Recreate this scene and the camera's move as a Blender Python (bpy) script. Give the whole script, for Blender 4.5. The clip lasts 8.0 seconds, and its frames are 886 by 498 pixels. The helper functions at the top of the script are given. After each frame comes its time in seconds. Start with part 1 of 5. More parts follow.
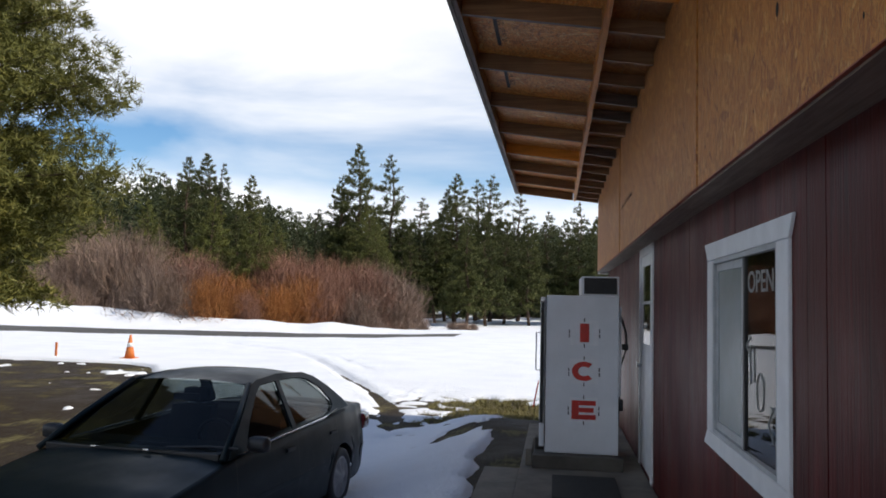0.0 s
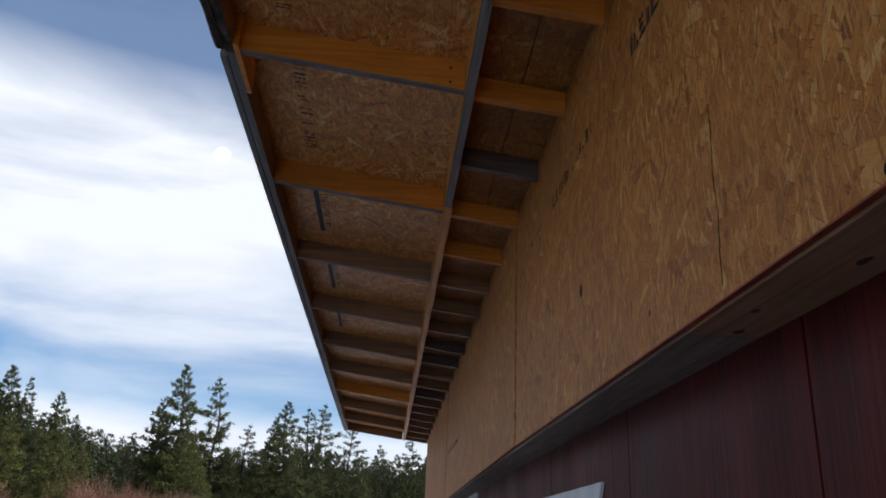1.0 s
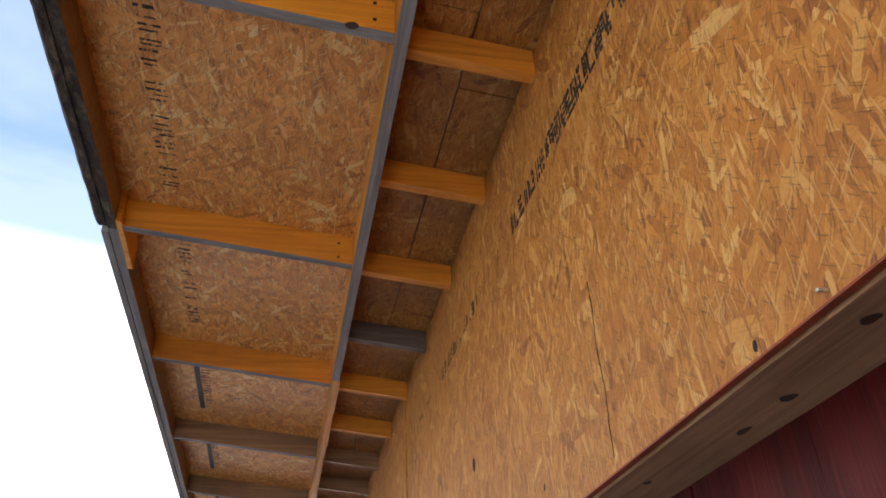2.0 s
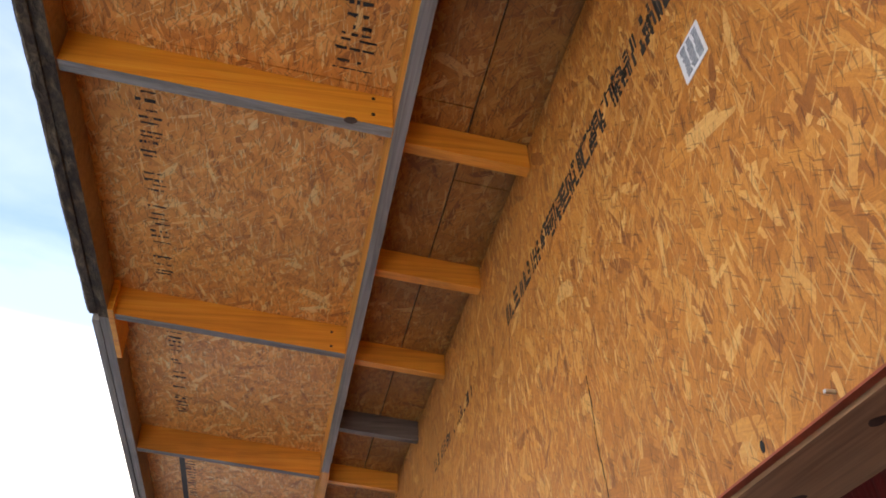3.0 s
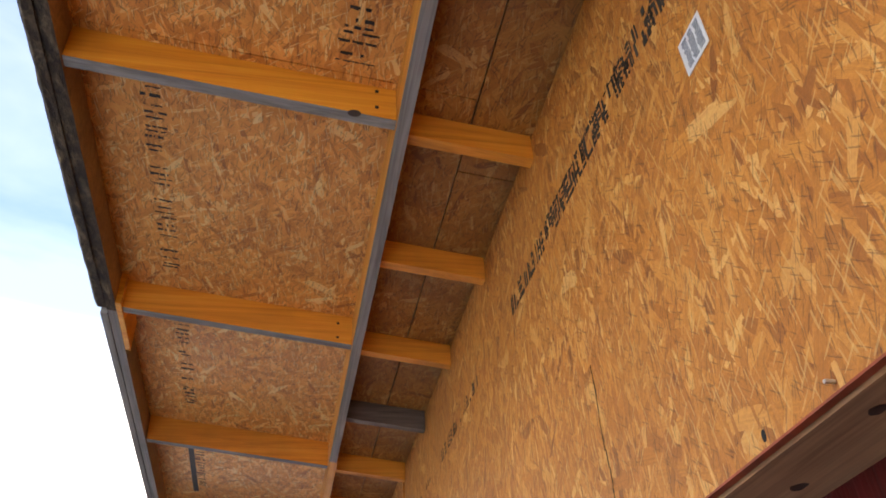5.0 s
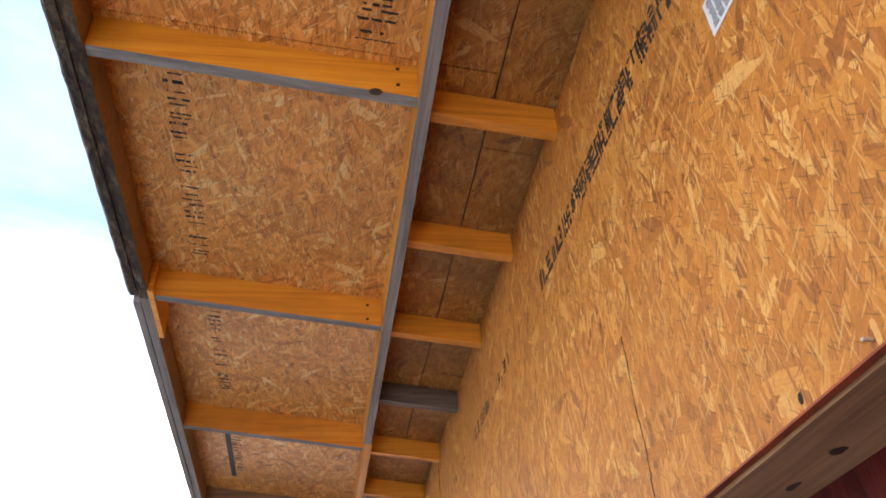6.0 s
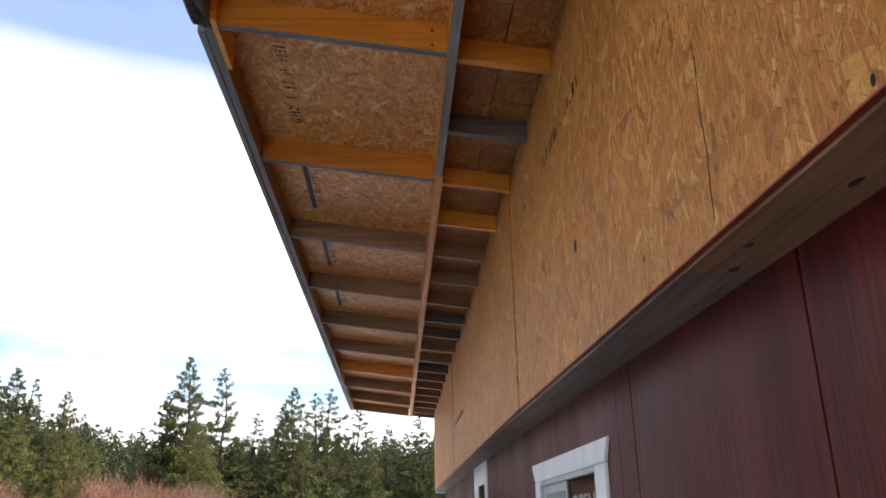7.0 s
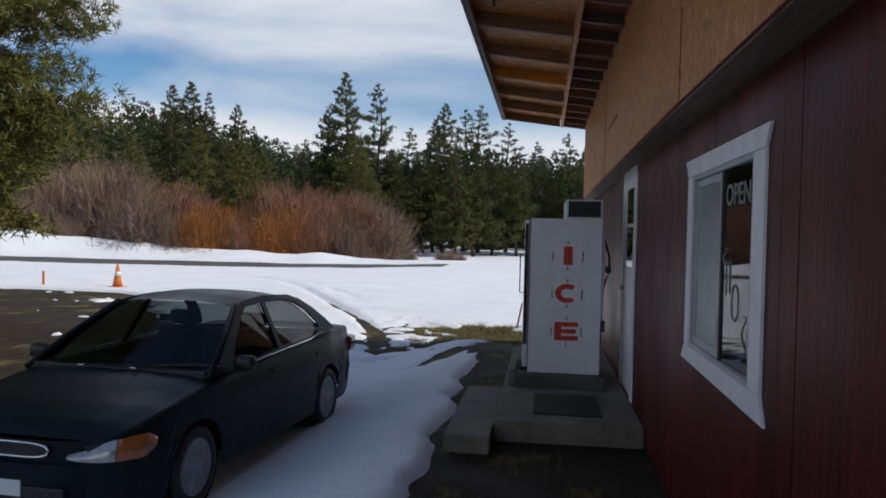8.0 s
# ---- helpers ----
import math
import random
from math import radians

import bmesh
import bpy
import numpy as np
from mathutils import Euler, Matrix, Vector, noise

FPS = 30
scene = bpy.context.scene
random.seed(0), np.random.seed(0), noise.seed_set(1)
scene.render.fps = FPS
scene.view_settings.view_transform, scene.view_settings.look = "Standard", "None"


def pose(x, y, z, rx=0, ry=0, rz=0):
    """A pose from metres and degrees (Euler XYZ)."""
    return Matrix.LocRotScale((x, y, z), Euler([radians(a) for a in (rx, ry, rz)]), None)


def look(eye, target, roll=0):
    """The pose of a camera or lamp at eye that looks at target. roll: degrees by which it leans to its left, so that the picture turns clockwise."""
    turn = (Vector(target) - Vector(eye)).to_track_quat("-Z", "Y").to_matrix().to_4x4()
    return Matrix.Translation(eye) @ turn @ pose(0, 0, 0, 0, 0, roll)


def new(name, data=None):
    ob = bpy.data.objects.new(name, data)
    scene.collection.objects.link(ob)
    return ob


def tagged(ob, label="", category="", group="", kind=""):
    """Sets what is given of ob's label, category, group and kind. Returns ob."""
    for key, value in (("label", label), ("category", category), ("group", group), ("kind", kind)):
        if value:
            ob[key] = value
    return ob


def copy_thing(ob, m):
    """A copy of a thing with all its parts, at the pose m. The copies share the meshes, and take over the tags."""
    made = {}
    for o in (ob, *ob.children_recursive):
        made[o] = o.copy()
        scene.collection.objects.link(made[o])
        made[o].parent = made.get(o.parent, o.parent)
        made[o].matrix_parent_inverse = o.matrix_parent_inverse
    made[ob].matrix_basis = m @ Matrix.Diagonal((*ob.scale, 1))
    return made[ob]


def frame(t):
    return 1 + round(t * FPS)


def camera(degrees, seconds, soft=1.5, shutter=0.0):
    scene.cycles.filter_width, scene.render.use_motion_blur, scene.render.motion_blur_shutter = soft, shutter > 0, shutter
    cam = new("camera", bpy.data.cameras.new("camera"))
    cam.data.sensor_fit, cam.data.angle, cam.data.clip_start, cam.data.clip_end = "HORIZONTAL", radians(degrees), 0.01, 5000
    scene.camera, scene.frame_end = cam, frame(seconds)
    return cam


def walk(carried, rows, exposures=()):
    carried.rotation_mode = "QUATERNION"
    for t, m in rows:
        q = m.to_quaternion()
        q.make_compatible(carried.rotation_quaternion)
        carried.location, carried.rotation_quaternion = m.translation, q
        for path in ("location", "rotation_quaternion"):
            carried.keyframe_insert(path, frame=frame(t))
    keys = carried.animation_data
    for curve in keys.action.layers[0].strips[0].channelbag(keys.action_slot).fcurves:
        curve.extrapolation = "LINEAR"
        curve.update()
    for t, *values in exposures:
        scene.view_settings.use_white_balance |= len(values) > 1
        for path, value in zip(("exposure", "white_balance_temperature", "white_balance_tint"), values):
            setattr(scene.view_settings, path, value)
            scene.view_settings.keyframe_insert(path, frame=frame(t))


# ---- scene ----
cam = camera(58.1, 8.0, soft=1.75)
PATH = [
    (0, (-0.063, -2.48, 1.654), (-0.344, -0.505, 1.792), 1.4),
    (0.5, (-0.029, -2.483, 1.713), (-0.13, -0.531, 2.136), 0.7),
    (1, (-0.005, -2.47, 1.758), (0.099, -0.602, 2.465), 2.4),
    (1.5, (-0.015, -2.483, 1.786), (0.269, -0.729, 2.704), -0.6),
    (2, (-0.025, -2.489, 1.775), (0.339, -0.844, 2.852), -2.9),
    (3.5, (-0.058, -2.504, 1.797), (0.319, -1.001, 3.062), -3.7),
    (4, (-0.062, -2.511, 1.795), (0.313, -0.995, 3.044), -3.8),
    (4.5, (-0.057, -2.513, 1.791), (0.318, -0.982, 3.022), -3.9),
    (6, (-0.038, -2.491, 1.78), (0.258, -0.917, 2.978), -3.9),
    (6.5, (-0.046, -2.456, 1.742), (0.185, -0.748, 2.756), -3.7),
    (7, (0.012, -2.437, 1.717), (0.126, -0.551, 2.372), -1.1),
    (7.5, (-0.013, -2.481, 1.646), (-0.106, -0.503, 1.924), 0.4),
    (8, (-0.023, -2.478, 1.57), (-0.272, -0.494, 1.538), 1.4),
]
EXPOSURES = [(0.0, -0.12, 6650, 10), (0.5, -0.26, 6600, 10), (1.0, -0.3, 6250, 10), (1.5, 0.72, 7000, 11), (2.0, 1.48, 7550, 13), (3.5, 1.73, 7950, 14), (4.5, 1.70, 7900, 14), (6.0, 2.08, 7850, 14), (6.5, 1.68, 7350, 12), (7.0, 0.98, 6950, 12), (7.5, -0.36, 6400, 10), (8.0, -0.58, 6450, 10)]
walk(cam, [(t, look(eye, target, roll)) for t, eye, target, roll in PATH], EXPOSURES)

# ---- light: sun from behind the building, broken cloud ----
SUN_ELEV, SUN_AZ = 42.0, 92.0          # degrees above the horizon; clockwise from +y
world = bpy.data.worlds.new("sky")
scene.world = world
world.use_nodes = True
wn, wl = world.node_tree.nodes, world.node_tree.links
wn.clear()


def wnode(kind, **values):
    n = wn.new(kind)
    for k, v in values.items():
        n.inputs[k].default_value = v
    return n


sky = wn.new("ShaderNodeTexSky")
sky.sky_type, sky.sun_disc = "NISHITA", False
sky.sun_elevation, sky.sun_rotation = radians(SUN_ELEV), radians(SUN_AZ)
sky.altitude, sky.air_density, sky.dust_density = 1300, 1.0, 0.3
tc = wn.new("ShaderNodeTexCoord")
sep = wn.new("ShaderNodeSeparateXYZ")
wl.new(tc.outputs["Generated"], sep.inputs[0])
stretch = wn.new("ShaderNodeMapping")
stretch.inputs["Scale"].default_value = (1.6, 1.2, 6.5)
stretch.inputs["Rotation"].default_value = (radians(7), radians(-6), 0)
stretch.inputs["Location"].default_value = (0.35, 0.6, 0.12)
wl.new(tc.outputs["Generated"], stretch.inputs["Vector"])
cloud = wnode("ShaderNodeTexNoise", Scale=1.15, Detail=7.0, Roughness=0.52, Distortion=0.35)
wl.new(stretch.outputs["Vector"], cloud.inputs["Vector"])
# layers: cloud low down, a clear band, a broad cloud deck, clearer sky overhead
layer = wn.new("ShaderNodeValToRGB")
el = layer.color_ramp.elements
for _ in range(5):
    el.new(0.5)
for x, (sine, v) in zip(el, ((0.06, 0.70), (0.115, 0.64), (0.150, 0.36), (0.190, 0.38), (0.235, 0.66), (0.40, 0.62), (0.50, 0.56))):
    x.position, x.color = sine, (v, v, v, 1)
wl.new(sep.outputs[2], layer.inputs["Fac"])
total = wn.new("ShaderNodeMath")
total.operation = "ADD"
wl.new(cloud.outputs["Fac"], total.inputs[0])
wl.new(layer.outputs["Color"], total.inputs[1])
cover = wn.new("ShaderNodeValToRGB")
cover.color_ramp.elements[0].position, cover.color_ramp.elements[1].position = 0.42, 0.60
# only a thin veil above the cloud deck
veil = wn.new("ShaderNodeValToRGB")
for x, (sine, v) in zip(veil.color_ramp.elements, ((0.45, 1.0), (0.52, 0.15))):
    x.position, x.color = sine, (v, v, v, 1)
wl.new(sep.outputs[2], veil.inputs["Fac"])
thin = wn.new("ShaderNodeMath")
thin.operation = "MULTIPLY"
half_sum = wn.new("ShaderNodeMath")
half_sum.operation = "MULTIPLY"
half_sum.inputs[1].default_value = 0.5
wl.new(total.outputs[0], half_sum.inputs[0])
wl.new(half_sum.outputs[0], cover.inputs["Fac"])
bg_sky, bg_cloud = wnode("ShaderNodeBackground", Strength=0.145), wnode("ShaderNodeBackground", Strength=1.05)
bg_cloud.inputs["Color"].default_value = (0.93, 0.95, 1.0, 1)
deeper = wnode("ShaderNodeHueSaturation", Saturation=1.28, Value=1.1)
wl.new(sky.outputs["Color"], deeper.inputs["Color"])
wl.new(deeper.outputs["Color"], bg_sky.inputs["Color"])
# a small bright veiled disc in the cloud
disc_a, disc_e = radians(-14.2), radians(25.7)
dot = wn.new("ShaderNodeVectorMath")
dot.operation = "DOT_PRODUCT"
dot.inputs[1].default_value = (math.sin(disc_a) * math.cos(disc_e), math.cos(disc_a) * math.cos(disc_e), math.sin(disc_e))
wl.new(tc.outputs["Generated"], dot.inputs[0])
disc = wn.new("ShaderNodeMapRange")
for key, v in (("From Min", math.cos(radians(0.62))), ("From Max", math.cos(radians(0.36))), ("To Min", 1.28), ("To Max", 1.85)):
    disc.inputs[key].default_value = v
wl.new(dot.outputs["Value"], disc.inputs["Value"])
wl.new(disc.outputs[0], bg_cloud.inputs["Strength"])
mix = wn.new("ShaderNodeMixShader")
wl.new(cover.outputs["Color"], thin.inputs[0])
wl.new(veil.outputs["Color"], thin.inputs[1])
wl.new(thin.outputs[0], mix.inputs["Fac"])
wl.new(bg_sky.outputs["Background"], mix.inputs[1])
wl.new(bg_cloud.outputs["Background"], mix.inputs[2])
wout = wn.new("ShaderNodeOutputWorld")
wl.new(mix.outputs["Shader"], wout.inputs["Surface"])

sun_data = bpy.data.lights.new("sun", "SUN")
sun_data.energy, sun_data.angle, sun_data.color = 5.0, radians(0.55), (1.0, 0.93, 0.82)
sun = new("sun", sun_data)
a, e = radians(SUN_AZ), radians(SUN_ELEV)
sun.matrix_world = look((30 * math.sin(a), 30 * math.cos(a), 20), (0, 0, 20 - 30 * math.tan(e)))


# ---- materials ----
class Mat:
    """Short way to write a node material."""

    def __init__(self, name):
        self.m = bpy.data.materials.new(name)
        self.m.use_nodes = True
        self.n, self.l = self.m.node_tree.nodes, self.m.node_tree.links
        self.b = self.n["Principled BSDF"]

    def node(self, kind, **values):
        n = self.n.new(kind)
        for k, v in values.items():
            n.inputs[k].default_value = v
        return n

    def link(self, a, b):
        self.l.new(a, b)

    def coords(self, scale=(1, 1, 1), rot=(0, 0, 0), which="Object"):
        t, m = self.n.new("ShaderNodeTexCoord"), self.n.new("ShaderNodeMapping")
        m.inputs["Scale"].default_value = scale
        m.inputs["Rotation"].default_value = [radians(v) for v in rot]
        self.link(t.outputs[which], m.inputs["Vector"])
        return m.outputs["Vector"]

    def noise(self, vector, scale, detail=4.0, rough=0.55, distort=0.0):
        n = self.node("ShaderNodeTexNoise", Scale=scale, Detail=detail, Roughness=rough, Distortion=distort)
        self.link(vector, n.inputs["Vector"])
        return n.outputs["Fac"]

    def ramp(self, fac, *stops):
        r = self.n.new("ShaderNodeValToRGB")
        el = r.color_ramp.elements
        while len(el) < len(stops):
            el.new(0.5)
        for x, (p, c) in zip(el, stops):
            x.position, x.color = p, (*c, 1) if len(c) == 3 else c
        self.link(fac, r.inputs["Fac"])
        return r.outputs["Color"]

    def mix(self, fac, a, b, blend="MIX"):
        n = self.n.new("ShaderNodeMix")
        n.data_type, n.blend_type = "RGBA", blend
        for socket, v in ((n.inputs[0], fac), (n.inputs[6], a), (n.inputs[7], b)):
            if isinstance(v, (int, float)):
                socket.default_value = v
            elif isinstance(v, tuple):
                socket.default_value = (*v, 1)
            else:
                self.link(v, socket)
        return n.outputs[2]

    def math(self, op, a, b=0.0):
        n = self.n.new("ShaderNodeMath")
        n.operation = op
        for socket, v in ((n.inputs[0], a), (n.inputs[1], b)):
            if isinstance(v, (int, float)):
                socket.default_value = v
            else:
                self.link(v, socket)
        return n.outputs[0]

    def bump(self, height, strength=0.3, distance=0.01):
        n = self.node("ShaderNodeBump", Strength=strength, Distance=distance)
        self.link(height, n.inputs["Height"])
        self.link(n.outputs["Normal"], self.b.inputs["Normal"])

    def done(self, color=None, rough=0.6, metal=0.0, **more):
        if isinstance(color, tuple):
            self.b.inputs["Base Color"].default_value = (*color, 1)
        elif color is not None:
            self.link(color, self.b.inputs["Base Color"])
        if isinstance(rough, (int, float)):
            self.b.inputs["Roughness"].default_value = rough
        else:
            self.link(rough, self.b.inputs["Roughness"])
        self.b.inputs["Metallic"].default_value = metal
        for k, v in more.items():
            self.b.inputs[k.replace("_", " ")].default_value = v
        return self.m


def random_of(m):
    return m.n.new("ShaderNodeObjectInfo").outputs["Random"]


def island_of(m):
    return m.n.new("ShaderNodeNewGeometry").outputs["Random Per Island"]


def osb(name, first, second, tone=1.0, stain=0.35, hue=(1.02, 0.96, 0.88)):
    """Strand board: overlapping flakes at several angles. first, second: the two axes of the sheet."""
    m = Mat(name)
    sep = m.n.new("ShaderNodeSeparateXYZ")
    m.link(m.n.new("ShaderNodeTexCoord").outputs["Object"], sep.inputs[0])
    flat = m.n.new("ShaderNodeCombineXYZ")
    m.link(sep.outputs[first], flat.inputs[0])
    m.link(sep.outputs[second], flat.inputs[1])
    wob = m.node("ShaderNodeTexNoise", Scale=10.0, Detail=0.0)
    m.link(flat.outputs[0], wob.inputs["Vector"])
    shift = m.n.new("ShaderNodeVectorMath")
    shift.operation = "MULTIPLY_ADD"
    m.link(wob.outputs["Color"], shift.inputs[0])
    shift.inputs[1].default_value = (0.012, 0.012, 0)
    m.link(flat.outputs[0], shift.inputs[2])

    def flakes(k, angle, length, width):
        mp = m.n.new("ShaderNodeMapping")
        mp.inputs["Location"].default_value = (3.1 * k, 1.7 * k, 0)
        mp.inputs["Rotation"].default_value = (0, 0, radians(angle))
        m.link(shift.outputs[0], mp.inputs["Vector"])
        sc = m.n.new("ShaderNodeVectorMath")
        sc.operation = "MULTIPLY"
        m.link(mp.outputs[0], sc.inputs[0])
        sc.inputs[1].default_value = (1 / length, 1 / width, 1)
        v = m.n.new("ShaderNodeTexVoronoi")
        v.voronoi_dimensions, v.distance = "2D", "CHEBYCHEV"
        v.inputs["Scale"].default_value = 1.0
        m.link(sc.outputs[0], v.inputs["Vector"])
        ch = m.n.new("ShaderNodeSeparateColor")
        m.link(v.outputs["Color"], ch.inputs[0])
        return sc.outputs[0], ch.outputs[0], ch.outputs[1], v.outputs["Distance"]

    top = None
    for k, (angle, length, width) in enumerate(((82, 0.105, 0.017), (58, 0.095, 0.022), (-52, 0.100, 0.027), (108, 0.080, 0.012), (28, 0.090, 0.018), (-18, 0.120, 0.036), (94, 0.060, 0.008))):
        place, height, shade, rim = flakes(k, angle, length, width)
        if top is None:
            top, tone_now, grain_at, rim_now = height, shade, place, rim
        else:
            over = m.math("GREATER_THAN", height, top)
            tone_now, grain_at, rim_now = m.mix(over, tone_now, shade), m.mix(over, grain_at, place), m.mix(over, rim_now, rim)
            top = m.math("MAXIMUM", top, height)
    along = m.n.new("ShaderNodeVectorMath")
    along.operation = "MULTIPLY"
    along.inputs[1].default_value = (0.8, 6.5, 1)
    m.link(grain_at, along.inputs[0])
    fibre = m.noise(along.outputs[0], 1.6, 4.0, 0.6)
    big = m.noise(flat.outputs[0], 1.7, 4.0)
    fine = m.noise(shift.outputs[0], 160.0, 3.0, 0.6)

    def tint(*c):
        return tuple(min(v * k * tone, 0.9) for v, k in zip(c, hue))

    c = m.ramp(tone_now, (0.0, tint(0.30, 0.098, 0.016)), (0.08, tint(0.43, 0.152, 0.022)), (0.35, tint(0.50, 0.190, 0.028)), (0.70, tint(0.57, 0.230, 0.038)), (0.88, tint(0.63, 0.285, 0.060)), (1.0, tint(0.74, 0.42, 0.14)))
    c = m.mix(0.45, c, m.ramp(fibre, (0.28, (0.22,) * 3), (0.5, (0.5,) * 3), (0.75, (0.72,) * 3)), "OVERLAY")
    c = m.mix(m.ramp(rim_now, (0.60, (0, 0, 0)), (0.90, (0.28, 0.28, 0.28))), c, tint(0.20, 0.070, 0.014))
    # thin dark splits and pale slivers
    for k, angle, length, width, least, col in ((11, 84, 0.028, 0.0024, 0.94, tint(0.060, 0.022, 0.008)), (12, 61, 0.022, 0.0020, 0.95, tint(0.09, 0.032, 0.010)), (13, -40, 0.024, 0.0020, 0.965, tint(0.08, 0.030, 0.010)), (14, 99, 0.034, 0.0028, 0.95, tint(0.72, 0.46, 0.17)), (15, 38, 0.030, 0.0030, 0.96, tint(0.70, 0.44, 0.16))):
        _, height, _, _ = flakes(k, angle, length, width)
        c = m.mix(m.math("MULTIPLY", m.math("GREATER_THAN", height, least), 0.5), c, col)
    c = m.mix(m.ramp(big, (0.42, (0, 0, 0)), (0.72, (stain,) * 3)), c, tint(0.21, 0.085, 0.022))
    c = m.mix(0.3, c, m.ramp(fine, (0.3, (0.3, 0.3, 0.3)), (0.7, (0.75, 0.75, 0.75))), "OVERLAY")
    m.bump(m.math("ADD", top, m.math("MULTIPLY", fibre, 0.35)), 0.65, 0.003)
    return m.done(c, 0.58)


def lumber(name, c0, c1, c2, axis, knots=0.0, rough=0.6):
    """Sawn softwood with its grain along an axis (0, 1, 2)."""
    m = Mat(name)
    sc = [26.0, 26.0, 26.0]
    sc[axis] = 1.1
    v = m.coords(tuple(sc))
    grain = m.noise(v, 1.0, 6.0, 0.6, 1.2)
    sc2 = [140.0, 140.0, 140.0]
    sc2[axis] = 5.0
    fine = m.noise(m.coords(tuple(sc2)), 1.0, 3.0)
    c = m.ramp(grain, (0.30, c0), (0.52, c1), (0.74, c2))
    c = m.mix(0.3, c, m.ramp(fine, (0.3, (0.3, 0.3, 0.3)), (0.7, (0.72, 0.72, 0.72))), "OVERLAY")
    stain = m.noise(m.coords(), 2.3, 3.0)
    c = m.mix(m.ramp(stain, (0.5, (0, 0, 0)), (0.75, (0.45, 0.45, 0.45))), c, tuple(0.5 * a for a in c0))
    c = m.mix(0.5, c, m.ramp(random_of(m), (0, (0.36, 0.36, 0.36)), (1, (0.62, 0.62, 0.62))), "OVERLAY")
    if knots:
        k = m.n.new("ShaderNodeTexVoronoi")
        k.inputs["Scale"].default_value = 1.0
        s3 = [7.0, 7.0, 7.0]
        s3[axis] = 3.2
        m.link(m.coords(tuple(s3)), k.inputs["Vector"])
        c = m.mix(m.ramp(k.outputs["Distance"], (0.10, (knots,) * 3), (0.17, (0, 0, 0))), c, (0.06, 0.025, 0.01))
    m.bump(fine, 0.25, 0.002)
    return m.done(c, rough)


def plain(name, color, rough=0.5, metal=0.0, vary=0.15, scale=12.0, bump=0.1, **more):
    """One colour with blotches at two scales and a little relief."""
    m = Mat(name)
    v = m.coords()
    big, small = m.noise(v, scale, 5.0), m.noise(v, scale * 14, 3.0)
    c = m.mix(m.ramp(big, (0.35, (0, 0, 0)), (0.7, (1, 1, 1))), tuple(a * (1 - vary) for a in color), tuple(min(a * (1 + vary), 1) for a in color))
    c = m.mix(m.ramp(small, (0.55, (0, 0, 0)), (0.8, (0.5, 0.5, 0.5))), c, tuple(a * (1 - 1.6 * vary) for a in color))
    if bump:
        m.bump(small, bump, 0.003)
    return m.done(c, rough, metal, **more)


OSB_WALL = osb("strand_board_wall", 1, 2, 0.93, 0.25)
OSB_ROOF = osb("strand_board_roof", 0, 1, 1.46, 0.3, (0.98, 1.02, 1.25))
# darker brown, more heavily blotched board for the strip next to the wall
OSB_ROOF_DARK = osb("dark_strand_board", 0, 1, 0.68, 0.9)
WOOD_X = lumber("fresh_lumber_across", (0.55, 0.185, 0.014), (0.73, 0.275, 0.024), (0.80, 0.35, 0.045), 0)
WOOD_Y = lumber("fresh_lumber_along", (0.52, 0.20, 0.026), (0.68, 0.29, 0.042), (0.78, 0.38, 0.08), 1)
WOOD_OLD_X = lumber("aged_lumber_across", (0.17, 0.09, 0.045), (0.27, 0.15, 0.07), (0.36, 0.21, 0.10), 0)
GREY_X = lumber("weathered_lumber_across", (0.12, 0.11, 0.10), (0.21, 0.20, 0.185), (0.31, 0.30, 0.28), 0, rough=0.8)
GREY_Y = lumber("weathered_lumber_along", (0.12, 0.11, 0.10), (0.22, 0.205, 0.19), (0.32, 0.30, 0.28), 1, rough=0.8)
KNOTTY = lumber("knotty_pine", (0.28, 0.135, 0.062), (0.44, 0.235, 0.115), (0.54, 0.32, 0.17), 1)
KNOTTY_GREY = lumber("greyed_pine", (0.16, 0.115, 0.085), (0.26, 0.19, 0.14), (0.34, 0.26, 0.20), 1)
KNOT = plain("pine_knot", (0.055, 0.026, 0.014), 0.6, vary=0.4, scale=40)
INK = plain("stamp_ink", (0.035, 0.028, 0.022), 0.7)
RED_EDGE = plain("red_edge_coat", (0.33, 0.055, 0.02), 0.55, vary=0.3, scale=20)
WHITE = plain("white_paint", (0.74, 0.75, 0.76), 0.45, vary=0.08, scale=5)
STICKER = plain("paper_sticker", (0.72, 0.74, 0.77), 0.4, vary=0.06)
STICKER_INK = plain("sticker_print", (0.30, 0.33, 0.37), 0.5, vary=0.3, scale=60)
STEEL = plain("galvanised_steel", (0.55, 0.56, 0.57), 0.35, 0.9)
BLACK = plain("black_rubber", (0.018, 0.018, 0.019), 0.55)
DARK = plain("dark_void", (0.012, 0.011, 0.010), 0.9)
RED_LETTER = plain("red_letter", (0.50, 0.035, 0.025), 0.4, vary=0.12)
PAPER_WHITE = plain("sign_white", (0.70, 0.71, 0.73), 0.4, vary=0.05)
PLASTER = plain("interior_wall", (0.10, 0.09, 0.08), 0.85)


